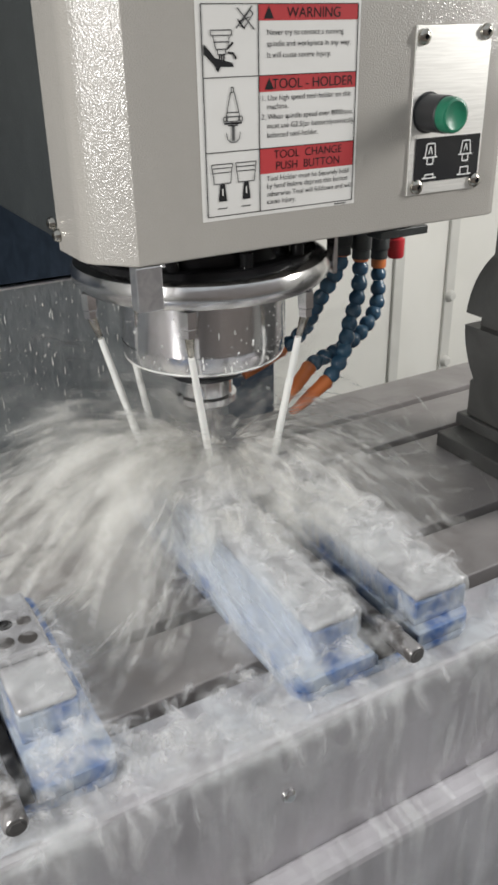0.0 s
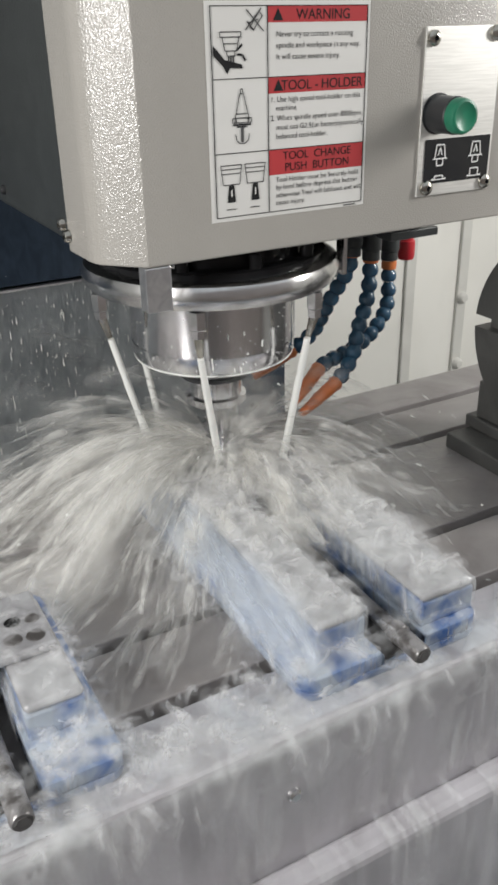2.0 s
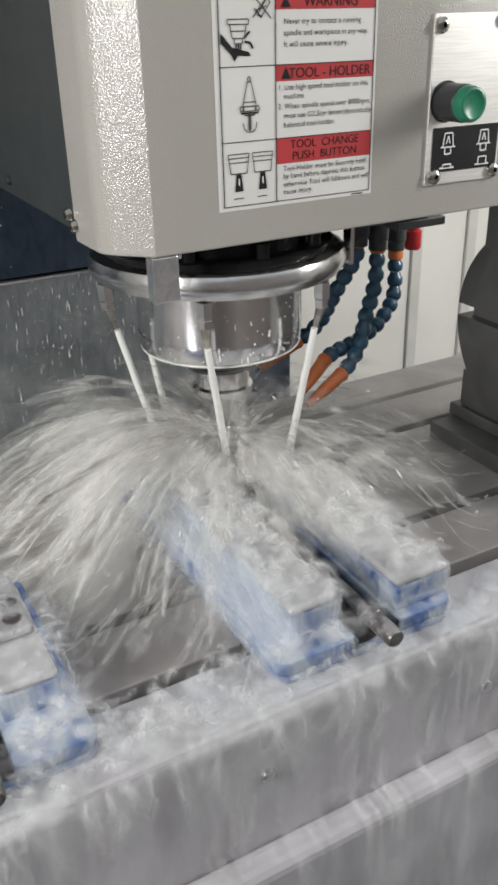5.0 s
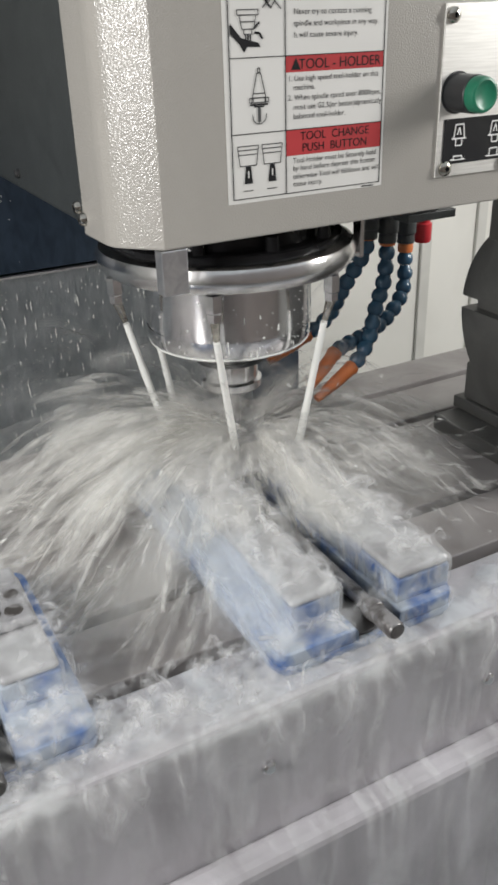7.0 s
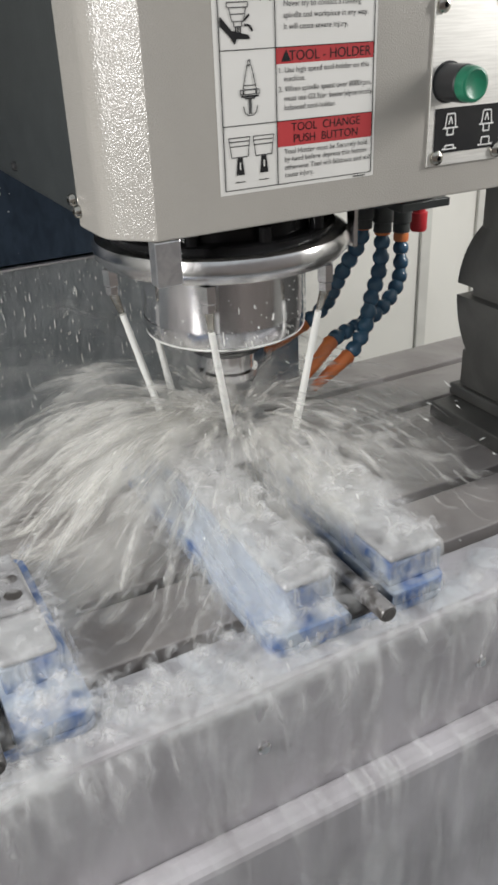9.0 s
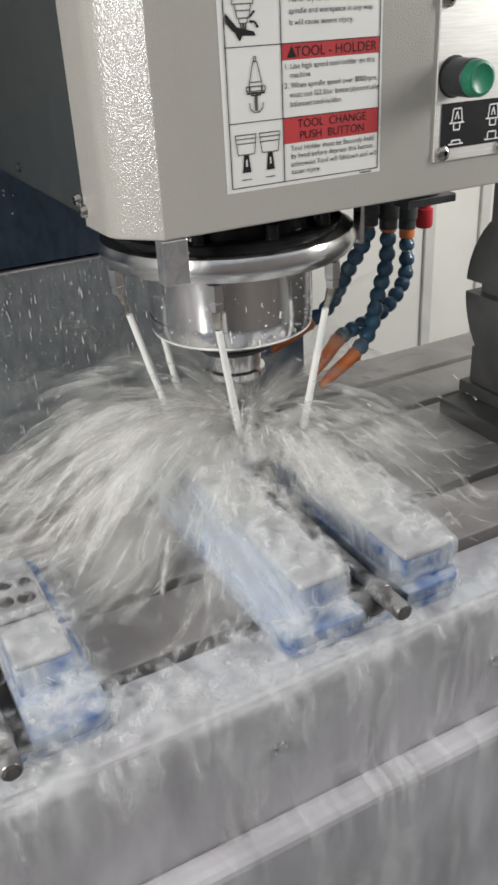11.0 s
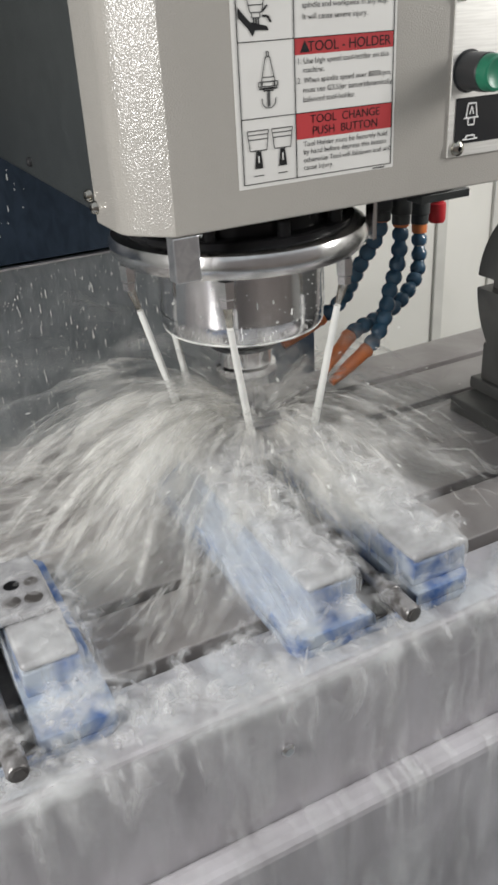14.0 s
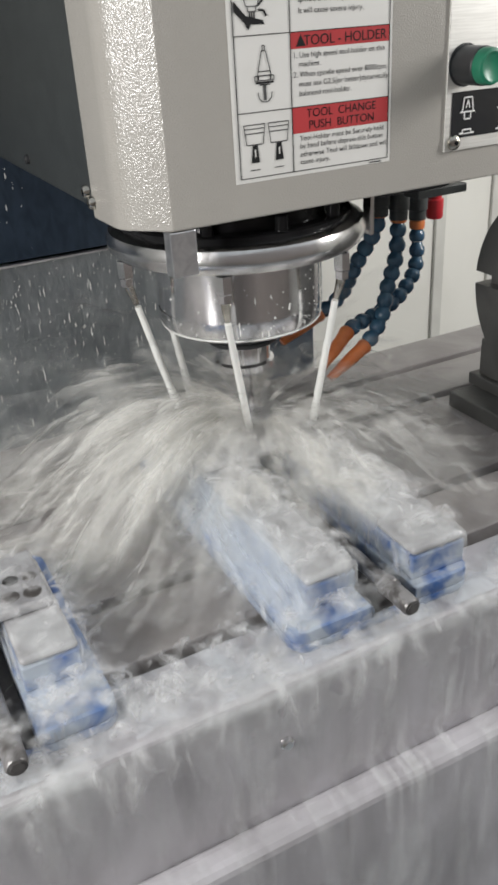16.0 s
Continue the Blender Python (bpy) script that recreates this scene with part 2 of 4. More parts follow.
for x, z in ((1.035, -0.37), (1.037, -0.525), (0.887, -0.1)):
    b = lathe([(0, 0.012), (0.008, 0.011), (0.012, 0.006), (0.013, 0)], 16, along((x, 0.742, z), (x, 0.6, z)))
    tagged(smooth(part("bolt", b, M_SEAM)), "round-headed bolt painted grey on the wall seam", "bolt", "wall bolts")

column = thing("machine_column", "dark navy painted column of the milling machine", "column")
part("front_face", box(-1.3, 0.5, 0.62, 0.9, -1.0, 0.05), M_NAVY, column)
part("upper_body", box(-0.9, 0.5, 0.60, 0.9, 0.05, 1.3), M_CAST, column)

guard = thing("splash_guard", "wet brushed steel splash sheet beaded with coolant behind the table", "guard")
bm = bmesh.new()
N = 24
lo = [bm.verts.new((-1.2 + 1.45 * k / N, 0.315, -0.42)) for k in range(N + 1)]
hi = [bm.verts.new((-1.2 + 1.45 * k / N, 0.36, -0.10)) for k in range(N + 1)]
lip = [bm.verts.new((-1.2 + 1.45 * k / N, 0.385, -0.10)) for k in range(N + 1)]
for k in range(N):
    bm.faces.new((lo[k], lo[k + 1], hi[k + 1], hi[k]))
    bm.faces.new((hi[k], hi[k + 1], lip[k + 1], lip[k]))
bmesh.ops.solidify(bm, geom=bm.faces[:], thickness=0.002)
part("sheet", bm, M_SHEET, guard)
part("edge_fold", box(-1.2, 0.25, 0.355, 0.362, -0.099, -0.0965), M_ALU, guard)

beads = thing("coolant_beads", "small coolant drops clinging to the splash sheet and column", "water drops")
beads["kind"] = "stuff"
bm = bmesh.new()
rb = random.Random(3)
for _ in range(1900):
    x, f = rb.uniform(-0.42, 0.24), rb.random() ** 0.7
    p = Vector((x, 0.315 + 0.045 * f - 0.0015, -0.42 + 0.32 * f))
    d = rb.uniform(0.0003, 0.0008)
    k = bmesh.ops.create_icosphere(bm, subdivisions=1, radius=d)
    bmesh.ops.transform(bm, matrix=Matrix.Translation(p) @ Matrix.Diagonal((1, 0.6, rb.choice((1, 1, 1.5, 4, 9)), 1)), verts=k["verts"])
for _ in range(320):
    p = Vector((rb.uniform(-0.45, 0.02), 0.6192, rb.uniform(-0.16, 0.045)))
    k = bmesh.ops.create_icosphere(bm, subdivisions=1, radius=rb.uniform(0.0004, 0.0011))
    bmesh.ops.transform(bm, matrix=Matrix.Translation(p) @ Matrix.Diagonal((1, 0.5, rb.choice((1, 1, 2, 5)), 1)), verts=k["verts"])
part("drops", bm, M_JET, beads)

# ---- the spindle carriage ----
head = thing("spindle_carriage", "light grey textured steel cover over the milling spindle", "machine cover")
cover = [(0.0, 0.0), (0.374, 0.0), (0.382, 0.003), (0.386, 0.012), (0.386, 0.095), (-0.035, 0.095), (-0.0337, 0.046), (-0.0325, 0.038), (-0.0295, 0.0312), (-0.025, 0.0258)]
smooth(part("cover", prism(cover, 0.0, 0.7, 0.0018), M_HEAD, head), 10)
part("casting", box(-0.030, 0.380, 0.096, 0.598, 0.004, 0.72, 0.004), M_CAST, head, "dark grey painted casting")
for y, z in ((0.090, 0.014), (0.103, 0.022)):
    b = lathe([(0, 0.0030), (0.0020, 0.0030), (0.0022, 0.0055), (0.0042, 0.0050), (0.0054, 0.003), (0.0058, 0)], 18, along((-0.0350, y, z), (-0.2, y, z)))
    smooth(part("cover_screw", b, M_BRASS, head))

for y, z in ((0.328, 0.021), (0.46, 0.16)):
    b = lathe([(0, 0.005), (0.0030, 0.0048), (0.0050, 0.003), (0.0054, 0)], 16, along((-0.0300, y, z), (-0.2, y, z)))
    smooth(part("casting_screw", b, M_RUBBER, head))

# warning sticker
sticker = thing("warning_sticker", "white warning sticker with red headings and tool drawings", "sticker")
part("backing", box(0.058, 0.2085, -0.0004, 0.0, 0.029, 0.190), M_PAPER, sticker)
YS = -0.0009


def bar(x0, x1, z0, z1, mat=None, name="line", y=YS, parent=None):
    return part(name, box(x0, x1, y - 0.00005, y + 0.0002, z0, z1), mat or M_INK, parent or sticker)


LW = 0.0006
for x in (0.0625, 0.1115, 0.2055):
    bar(x - LW / 2, x + LW / 2, 0.0325, 0.1865, name="border")
for z in (0.0325, 0.082, 0.1365, 0.1865):
    bar(0.0625, 0.2055, z - LW / 2, z + LW / 2, name="border")
for z0, z1 in ((0.175, 0.1862), (0.1245, 0.1362), (0.062, 0.0817)):
    bar(0.1119, 0.2052, z0, z1, M_INKRED, "heading", YS + 0.0003)
text("WARNING", 0.0105, 0.163, 0.1770, YS, sticker, M_INK, "CENTER")
text("TOOL - HOLDER", 0.0105, 0.163, 0.1266, YS, sticker, M_INK, "CENTER")
text("TOOL  CHANGE", 0.0092, 0.159, 0.0735, YS, sticker, M_INK, "CENTER")
text("PUSH  BUTTON", 0.0092, 0.159, 0.0645, YS, sticker, M_INK, "CENTER")
for line, x, z in (("Never try to contact a running", 0.119, 0.1650), ("spindle and workpiece in any way.", 0.119, 0.1570), ("It will cause severe injury.", 0.119, 0.1490),
                   ("1. Use high speed tool-holder on this", 0.1135, 0.1180), ("machine.", 0.1185, 0.1115), ("2. When spindle speed over 8000rpm,", 0.1135, 0.1040),
                   ("must use G2.5(or better)dynamically", 0.1185, 0.0970), ("balanced tool-holder.", 0.1185, 0.0900),
                   ("Tool Holder must be Securely hold", 0.118, 0.0560), ("by hand before depress this button", 0.118, 0.0500),
                   ("otherwise Tool will falldown and will", 0.118, 0.0435), ("cause injury.", 0.118, 0.0375)):
    text(line, 0.0058, x, z, YS, sticker, M_INK)

def polygon(points, mat, name, y=YS, parent=None):
    bm = bmesh.new()
    bm.faces.new([bm.verts.new((x, y, z)) for x, z in points])
    return part(name, bm, mat, parent or sticker)


def stroke(points, w, mat=None, name="drawing", y=YS, parent=None):
    bm = bmesh.new()
    for (x0, z0), (x1, z1) in zip(points, points[1:]):
        d = Vector((x1 - x0, z1 - z0))
        n = Vector((-d.y, d.x)).normalized() * w / 2
        y -= 0.00003
        bm.faces.new([bm.verts.new((px, y, pz)) for px, pz in ((x0 + n.x, z0 + n.y), (x1 + n.x, z1 + n.y), (x1 - n.x, z1 - n.y), (x0 - n.x, z0 - n.y))])
    return part(name, bm, mat or M_INKGREY, parent or sticker)


for z in (0.1805, 0.1303):
    polygon([(0.1165, z - 0.0042), (0.1255, z - 0.0042), (0.121, z + 0.0045)], M_INK, "triangle")
# spindle drawing with a dark wedge, and a crossed-out cutter
S = 0.0008
bar(0.187, 0.199, 0.0300, 0.0309, name="small_print")
stroke([(0.0700, 0.1690), (0.0880, 0.1690), (0.0880, 0.1655), (0.0700, 0.1655), (0.0700, 0.1690)], S)
stroke([(0.0718, 0.1655), (0.0740, 0.1560), (0.0840, 0.1560), (0.0862, 0.1655)], S)
stroke([(0.0755, 0.1560), (0.0755, 0.1525), (0.0825, 0.1525), (0.0825, 0.1560)], S)
for x in (0.0770, 0.0790, 0.0810):
    stroke([(x, 0.1525), (x, 0.1470)], 0.0011, M_INK)
polygon([(0.0640, 0.1600), (0.0735, 0.1500), (0.0880, 0.1465), (0.0895, 0.1435), (0.0780, 0.1440), (0.0755, 0.1400), (0.0720, 0.1455), (0.0640, 0.1530)], M_INK, "wedge")
stroke([(0.0840, 0.1560), (0.0890, 0.1605)], 0.0015, M_INK)
stroke([(0.0845, 0.1535), (0.0890, 0.1530), (0.0915, 0.1490)], 0.0017, M_INK)
stroke([(0.0920, 0.1700), (0.1060, 0.1850)], 0.0009)
stroke([(0.0930, 0.1840), (0.1080, 0.1690)], 0.0009)
stroke([(0.0960, 0.1720), (0.0990, 0.1700), (0.1070, 0.1800), (0.1040, 0.1825), (0.0960, 0.1720)], S)
stroke([(0.0945, 0.1745), (0.1035, 0.1775)], S)
stroke([(0.0995, 0.1695), (0.0935, 0.1760)], 0.0011, M_INK)
stroke([(0.0725, 0.1610), (0.0855, 0.1610)], S)
# tool holder drawing
stroke([(0.0822, 0.1110), (0.0928, 0.1110)], S)
for x in (0.0820, 0.0930):
    stroke([(x, 0.1078), (x, 0.1045)], 0.0012, M_INK)
stroke([(0.0865, 0.1290), (0.0885, 0.1290), (0.0885, 0.1255), (0.0865, 0.1255), (0.0865, 0.1290)], S)
stroke([(0.0858, 0.1255), (0.0815, 0.1080), (0.0935, 0.1080), (0.0892, 0.1255), (0.0858, 0.1255)], S)
stroke([(0.0790, 0.1078), (0.0960, 0.1078), (0.0960, 0.1045), (0.0790, 0.1045), (0.0790, 0.1078)], S)
stroke([(0.0795, 0.1030), (0.0955, 0.1030)], 0.0014, M_INK)
stroke([(0.0830, 0.1015), (0.0920, 0.1015)], 0.0010, M_INK)
stroke([(0.0875, 0.1010), (0.0875, 0.0900)], 0.0026)
stroke([(0.0815, 0.0960), (0.0822, 0.0915), (0.0850, 0.0890), (0.0900, 0.0890), (0.0930, 0.0915), (0.0938, 0.0960)], S)
# two spindles with a cutter
for x in (0.0765, 0.0985):
    stroke([(x - 0.0095, 0.0730), (x + 0.0095, 0.0730), (x + 0.0075, 0.0580), (x - 0.0075, 0.0580), (x - 0.0095, 0.0730)], S)
    stroke([(x - 0.0090, 0.0700), (x + 0.0090, 0.0700)], S)
    stroke([(x - 0.0086, 0.0665), (x + 0.0086, 0.0665)], S)
    polygon([(x - 0.0022, 0.0575), (x + 0.0022, 0.0575), (x + 0.0038, 0.0440), (x - 0.0038, 0.0440)], M_INK, "cutter")
    stroke([(x, 0.0540), (x, 0.0485)], 0.0012, M_PAPER, y=YS - 0.0002)
    stroke([(x - 0.0050, 0.0385), (x + 0.0040, 0.0385)], 0.0007, M_INK)

# push-button plate
panel = thing("button_plate", "brushed steel plate with a green push button", "button panel")
part("plate", box(0.267, 0.3535, -0.0022, 0.0, 0.029, 0.170, 0.0006), M_PLATE, panel)
part("symbol_label", box(0.2735, 0.3505, -0.0030, -0.0023, 0.040, 0.0785), M_INK, panel, "black label with white tool symbols")
for x, z in ((0.2745, 0.161), (0.3455, 0.164), (0.2770, 0.0365), (0.3480, 0.0365)):
    m = along((x, -0.0022, z), (x, -1, z))
    sc = smooth(part("screw", lathe([(0.0022, 0.0032), (0.0024, 0.0048), (0.0045, 0.0044), (0.0065, 0.0025), (0.0068, 0)], 20, m), M_BRASS, panel))
    part("socket", lathe([(0, 0.0020), (0.0024, 0.0048)], 6, m), M_BLACK, sc)
m = along((0.2850, -0.0022, 0.100), (0.2850, -1, 0.100))
smooth(part("sleeve", lathe([(0, 0.026), (0.0150, 0.026), (0.0158, 0.025), (0.0158, 0.001), (0.0175, 0.001), (0.0175, 0)], 40, m), M_RUBBER, panel, "black sleeve"))
smooth(part("button", lathe([(0, 0.0345), (0.0090, 0.0348), (0.0118, 0.0365), (0.0140, 0.0360), (0.0150, 0.0335), (0.0150, 0.0262), (0, 0.0262)], 40, m), M_GREEN, panel, "green button cap"))
for x, dz in ((0.2905, -0.012), (0.3330, -0.010)):
    up = x > 0.3
    for pts in ([(-0.0045, 0.012), (0.0045, 0.012), (0.0062, 0.000), (-0.0062, 0.000), (-0.0045, 0.012)], [(-0.0085, 0.000), (0.0085, 0.000)], [(-0.0035, 0.000), (-0.0035, -0.006), (0.0035, -0.006), (0.0035, 0.000)],
                [(-0.0022, 0.003), (0.0, 0.0095), (0.0022, 0.003)]):
        stroke([(x + a, 0.0615 + b) for a, b in pts], 0.0013, M_WHITEINK, "symbol", -0.0036, panel)
    h = 0.0065 if up else 0.003
    stroke([(x - 0.0085, 0.0432), (x + 0.0085, 0.0432)], 0.0010, M_WHITEINK, "symbol", -0.0038, panel)
    stroke([(x - 0.0085, 0.0435), (x - 0.0048, 0.0435), (x - 0.0048, 0.0435 + h), (x + 0.0048, 0.0435 + h), (x + 0.0048, 0.0435), (x + 0.0085, 0.0435)], 0.0013, M_WHITEINK, "symbol", -0.0036, panel)

# ---- spindle nose with its coolant ring ----
nose = thing("spindle_nose", "polished steel spindle nose with a coolant ring", "spindle", x=AX, y=AY)
smooth(part("flange", lathe([(0, -0.0002), (0.100, -0.0002), (0.100, -0.022), (0.114, -0.0225), (0.116, -0.024), (0.116, -0.0295), (0, -0.0295)], 72), M_BLACK, nose, "black gloss flange"))
ring = [(0.100, -0.029), (0.121, -0.029), (0.1275, -0.032), (0.131, -0.040), (0.130, -0.048), (0.125, -0.054), (0.116, -0.056), (0.100, -0.056), (0.100, -0.029)]
smooth(part("coolant_ring", lathe(ring, 96), M_CHROME, nose))
body = [(0.0, -0.05), (0.086, -0.050), (0.086, -0.112), (0.0852, -0.1125), (0.0852, -0.1145), (0.086, -0.115), (0.085, -0.128), (0.082, -0.135), (0.076, -0.137), (0.0, -0.137)]
smooth(part("nose_body", lathe(body, 96), M_STEEL, nose))
smooth(part("front_ring", lathe([(0.0, -0.137), (0.050, -0.1371), (0.050, -0.142), (0.047, -0.144), (0, -0.144)], 64), M_BLACK, nose, "black seal ring"))
rim = [(0.0840 + 0.0004 * math.cos(2 * math.pi * k / 8), -0.1325 + 0.0008 * math.sin(2 * math.pi * k / 8)) for k in range(9)]
smooth(part("wet_rim", lathe(rim, 96), M_JET, nose, "bead of white coolant"), 80)
rw = random.Random(5)
bm = bmesh.new()
for k in range(110):
    a, z = rw.uniform(math.pi, 2 * math.pi), -0.066 - 0.062 * rw.random() ** 0.5
    g = bmesh.ops.create_icosphere(bm, subdivisions=1, radius=rw.uniform(0.0003, 0.0009))
    bmesh.ops.transform(bm, matrix=Matrix.Translation((0.0862 * math.cos(a), 0.0862 * math.sin(a), z)) @ Matrix.Diagonal((1, 1, rw.choice((1, 1, 2, 5)), 1)), verts=g["verts"])
smooth(part("clinging_drops", bm, M_JET, nose, "white coolant drops"))["kind"] = "stuff"
for k in range(10):
    a = 2 * math.pi * (k + 0.4) / 10
    smooth(part("flange_bolt", lathe([(0, -0.009), (0.0055, -0.009), (0.0065, -0.010), (0.0065, -0.0224)], 14, pose(0.108 * math.cos(a), 0.108 * math.sin(a), 0.0)), M_BLACK, nose))

holder = thing("tool_holder", "steel tool holder with an end mill in the spindle", "tool holder", x=AX, y=AY)
smooth(part("collar", lathe([(0, -0.1442), (0.042, -0.1442), (0.042, -0.149), (0.036, -0.152), (0.036, -0.155), (0.038, -0.156), (0.038, -0.160), (0.03, -0.163), (0, -0.163)], 48), M_RUBBER, holder))
smooth(part("nut", lathe([(0, -0.163), (0.0285, -0.1632), (0.0290, -0.165), (0.0290, -0.181), (0.0330, -0.183), (0.0330, -0.190), (0.028, -0.194), (0.0, -0.194)], 40), M_STEEL, holder))
smooth(part("end_mill", lathe([(0, -0.194), (0.008, -0.1941), (0.008, -0.2455), (0, -0.2455)], 20), M_STEEL, holder))

bracket = thing("guide_bracket", "milled aluminium angle bracket under the head cover", "bracket")
part("block", box(-0.003, 0.020, 0.001, 0.016, -0.038, -0.0005, 0.0012), M_ALU, bracket)
bracket2 = thing("stop_bracket", "bright thin steel bracket beside the spindle ring", "bracket")
part("strip", box(0.2400, 0.2450, 0.072, 0.086, -0.056, -0.0005, 0.001), M_CHROME, bracket2)
part("foot", box(0.2452, 0.256, 0.072, 0.086, -0.010, -0.0005, 0.001), M_RUBBER, bracket2)

JETS = []
for k, a in enumerate((178, 237.5, 300, 118)):
    c, s = math.cos(radians(a)), math.sin(radians(a))
    p = lambda r, z: (AX + r * c, AY + r * s, z)
    nz = thing("coolant_nozzle", "nickel-plated coolant nozzle on the spindle ring", "nozzle", "coolant nozzles")
    smooth(part("hex_body", lathe([(0, 0), (0.0078, 0), (0.0082, 0.002), (0.0082, 0.016), (0.0068, 0.0175), (0.0068, 0.025), (0, 0.025)], 6, along(p(0.1195, -0.0555), p(0.1195, -0.0805))), M_STEEL, nz), 20)
    smooth(part("tip", lathe([(0, 0), (0.0050, 0), (0.0042, 0.008), (0.0030, 0.022), (0, 0.022)], 20, along(p(0.1190, -0.0800), p(0.1125, -0.102))), M_BRASS, nz))
    JETS.append((p(0.1120, -0.1035), (0.114, 0.106, -0.297) if k == 1 else p((0.068, 0, 0.078, 0.075)[k], -0.272)))

for a, b in JETS:
    jet = thing("coolant_jet", "white milky coolant jet from a nozzle", "water jet", "coolant jets")
    bm = bmesh.new()
    L = (Vector(b) - Vector(a)).length
    prof = [(0, 0)] + [(0.0034 + 0.0010 * k / 20 + 0.0005 * noise.noise((k * 0.9, a[0] * 50, 0)), L * k / 20) for k in range(21)] + [(0, L)]
    smooth(part("stream", lathe(prof, 12, along(a, b), bm), M_JET, jet), 80)

# ---- flexible coolant hoses ----
fitting_row = thing("hose_manifold", "dark manifold block with hose valves under the head", "manifold")
part("block", box(0.264, 0.350, 0.085, 0.240, -0.024, -0.0005, 0.002), M_RUBBER, fitting_row)
part("tray", box(0.310, 0.374, 0.086, 0.112, -0.0335, -0.0245, 0.001), M_CAST, fitting_row)


def spline(points, step):
    """Evenly spaced places on a smooth line through points."""
    P = [Vector(p) for p in points]
    P = [2 * P[0] - P[1]] + P + [2 * P[-1] - P[-2]]
    fine = []
    for i in range(1, len(P) - 2):
        for k in range(20):
            t = k / 20
            a, b, c, d = P[i - 1:i + 3]
            fine.append(0.5 * (2 * b + (c - a) * t + (2 * a - 5 * b + 4 * c - d) * t * t + (3 * b - a - 3 * c + d) * t ** 3))
    fine.append(P[-2])
    out, run = [fine[0]], 0.0
    for a, b in zip(fine, fine[1:]):
        run += (b - a).length
        if run >= step:
            out.append(b)
            run = 0.0
    return out


def hose(top, points, tip, mat, r=0.0095):
    h = thing("coolant_hose", "blue jointed plastic coolant hose with orange nozzle", "hose", "coolant hoses")
    smooth(part("valve", lathe([(0, 0), (r * 1.25, 0), (r * 1.25, -0.018), (r * 1.1, -0.020), (r * 1.1, -0.030), (0, -0.030)], 24, pose(*points[0]) @ pose(0, 0, top)), M_CAST, h, "grey valve body"))
    smooth(part("collar", lathe([(0, 0.010), (r * 0.95, 0.010), (r * 1.0, 0.006), (r * 0.95, 0.0), (0, 0.0)], 24, pose(points[0][0], points[0][1], points[0][2] + 0.001)), M_ORANGE, h, "orange collar"))
    pts = spline(points, 0.0155)
    for a, b in zip(pts, pts[1:]):
        prof = [(0, -0.002), (r * 0.65, -0.002), (r * 0.74, 0.0015), (r * 0.97, 0.0045), (r * 1.02, 0.0085), (r * 0.93, 0.0125), (r * 0.72, 0.0150), (0, 0.0150)]
        smooth(part("segment", lathe(prof, 18, along(a, b)), mat, h), 60)
    if tip:
        L = (Vector(tip) - pts[-1]).length
        prof = [(0, 0), (r * 0.85, 0), (r * 1.0, 0.004), (r * 0.85, 0.008), (r * 0.8, L * 0.5), (r * 0.5, L), (0, L)]
        smooth(part("nozzle", lathe(prof, 20, along(pts[-1], tip)), M_ORANGE, h, "orange nozzle"), 60)
    return h


hose(0.032, [(0.306, 0.15, -0.062), (0.303, 0.155, -0.081), (0.294, 0.165, -0.104), (0.289, 0.180, -0.132), (0.286, 0.198, -0.162), (0.262, 0.204, -0.180)], (0.207, 0.206, -0.206), M_HOSE)
hose(0.034, [(0.333, 0.15, -0.072), (0.329, 0.147, -0.109), (0.319, 0.145, -0.135), (0.311, 0.142, -0.153), (0.308, 0.140, -0.170), (0.297, 0.138, -0.188), (0.274, 0.135, -0.210)], (0.227, 0.130, -0.231), M_HOSE)
hose(0.042, [(0.391, 0.19, -0.096), (0.386, 0.182, -0.136), (0.372, 0.175, -0.152), (0.348, 0.167, -0.168), (0.316, 0.160, -0.178), (0.276, 0.152, -0.183), (0.255, 0.145, -0.189)], (0.218, 0.130, -0.214), M_HOSE)
plug = thing("red_plug", "red plastic pipe plug under the manifold", "plug")
smooth(part("cap", lathe([(0, 0.030), (0.008, 0.030), (0.008, 0.024), (0.0105, 0.023), (0.0105, 0.003), (0.009, 0.0), (0, 0)], 20, pose(0.425, 0.20, -0.090)), M_RED, plug))
smooth(part("stem", lathe([(0, 0.094), (0.006, 0.094), (0.006, 0.030), (0, 0.030)], 16, pose(0.425, 0.20, -0.090)), M_CAST, plug))

# ---- the table ----
APRON_BOLTS = ((0.228, -0.380), (-0.001, -0.366))
MOVED = []          # all that rides on the table
table = thing("machine_table", "wet grey cast iron milling table with T-slots", "machine table")
MOVED.append(table)
FRONT, BACK = -0.226, 0.288
slots = [0.211, 0.121, -0.059, -0.149]
edges = [FRONT] + sorted(v for s in slots for v in (s - 0.007, s + 0.007)) + [BACK]
for a, b in zip(edges[0::2], edges[1::2]):
    part("land", box(-0.75, 0.95, a, b, T - 0.030 if a > FRONT else T - 0.20, T, 0.004 if a == FRONT else 0.0015), M_TABLE if a > FRONT else M_APRON, table)
# Same iron as the lands, coloured darker to paint the shade in the slots.
part("bed", box(-0.75, 0.95, FRONT + 0.0835, BACK - 0.001, T - 0.110, T - 0.0305), M_RECESS_SHADE, table, "slot floor with its shade in the colour")
part("drip_ledge", box(-0.75, 0.95, FRONT - 0.030, FRONT - 0.0003, T - 0.60, T - 0.133, 0.010, 3), M_APRON, table)


for x, z in APRON_BOLTS:
    bolt = part("apron_bolt", lathe([(0, 0.005), (0.004, 0.0048), (0.0062, 0.003), (0.0066, 0)], 16, along((x, FRONT - 0.0002, z), (x, -1, z))), M_CHROME, table)
    smooth(bolt)


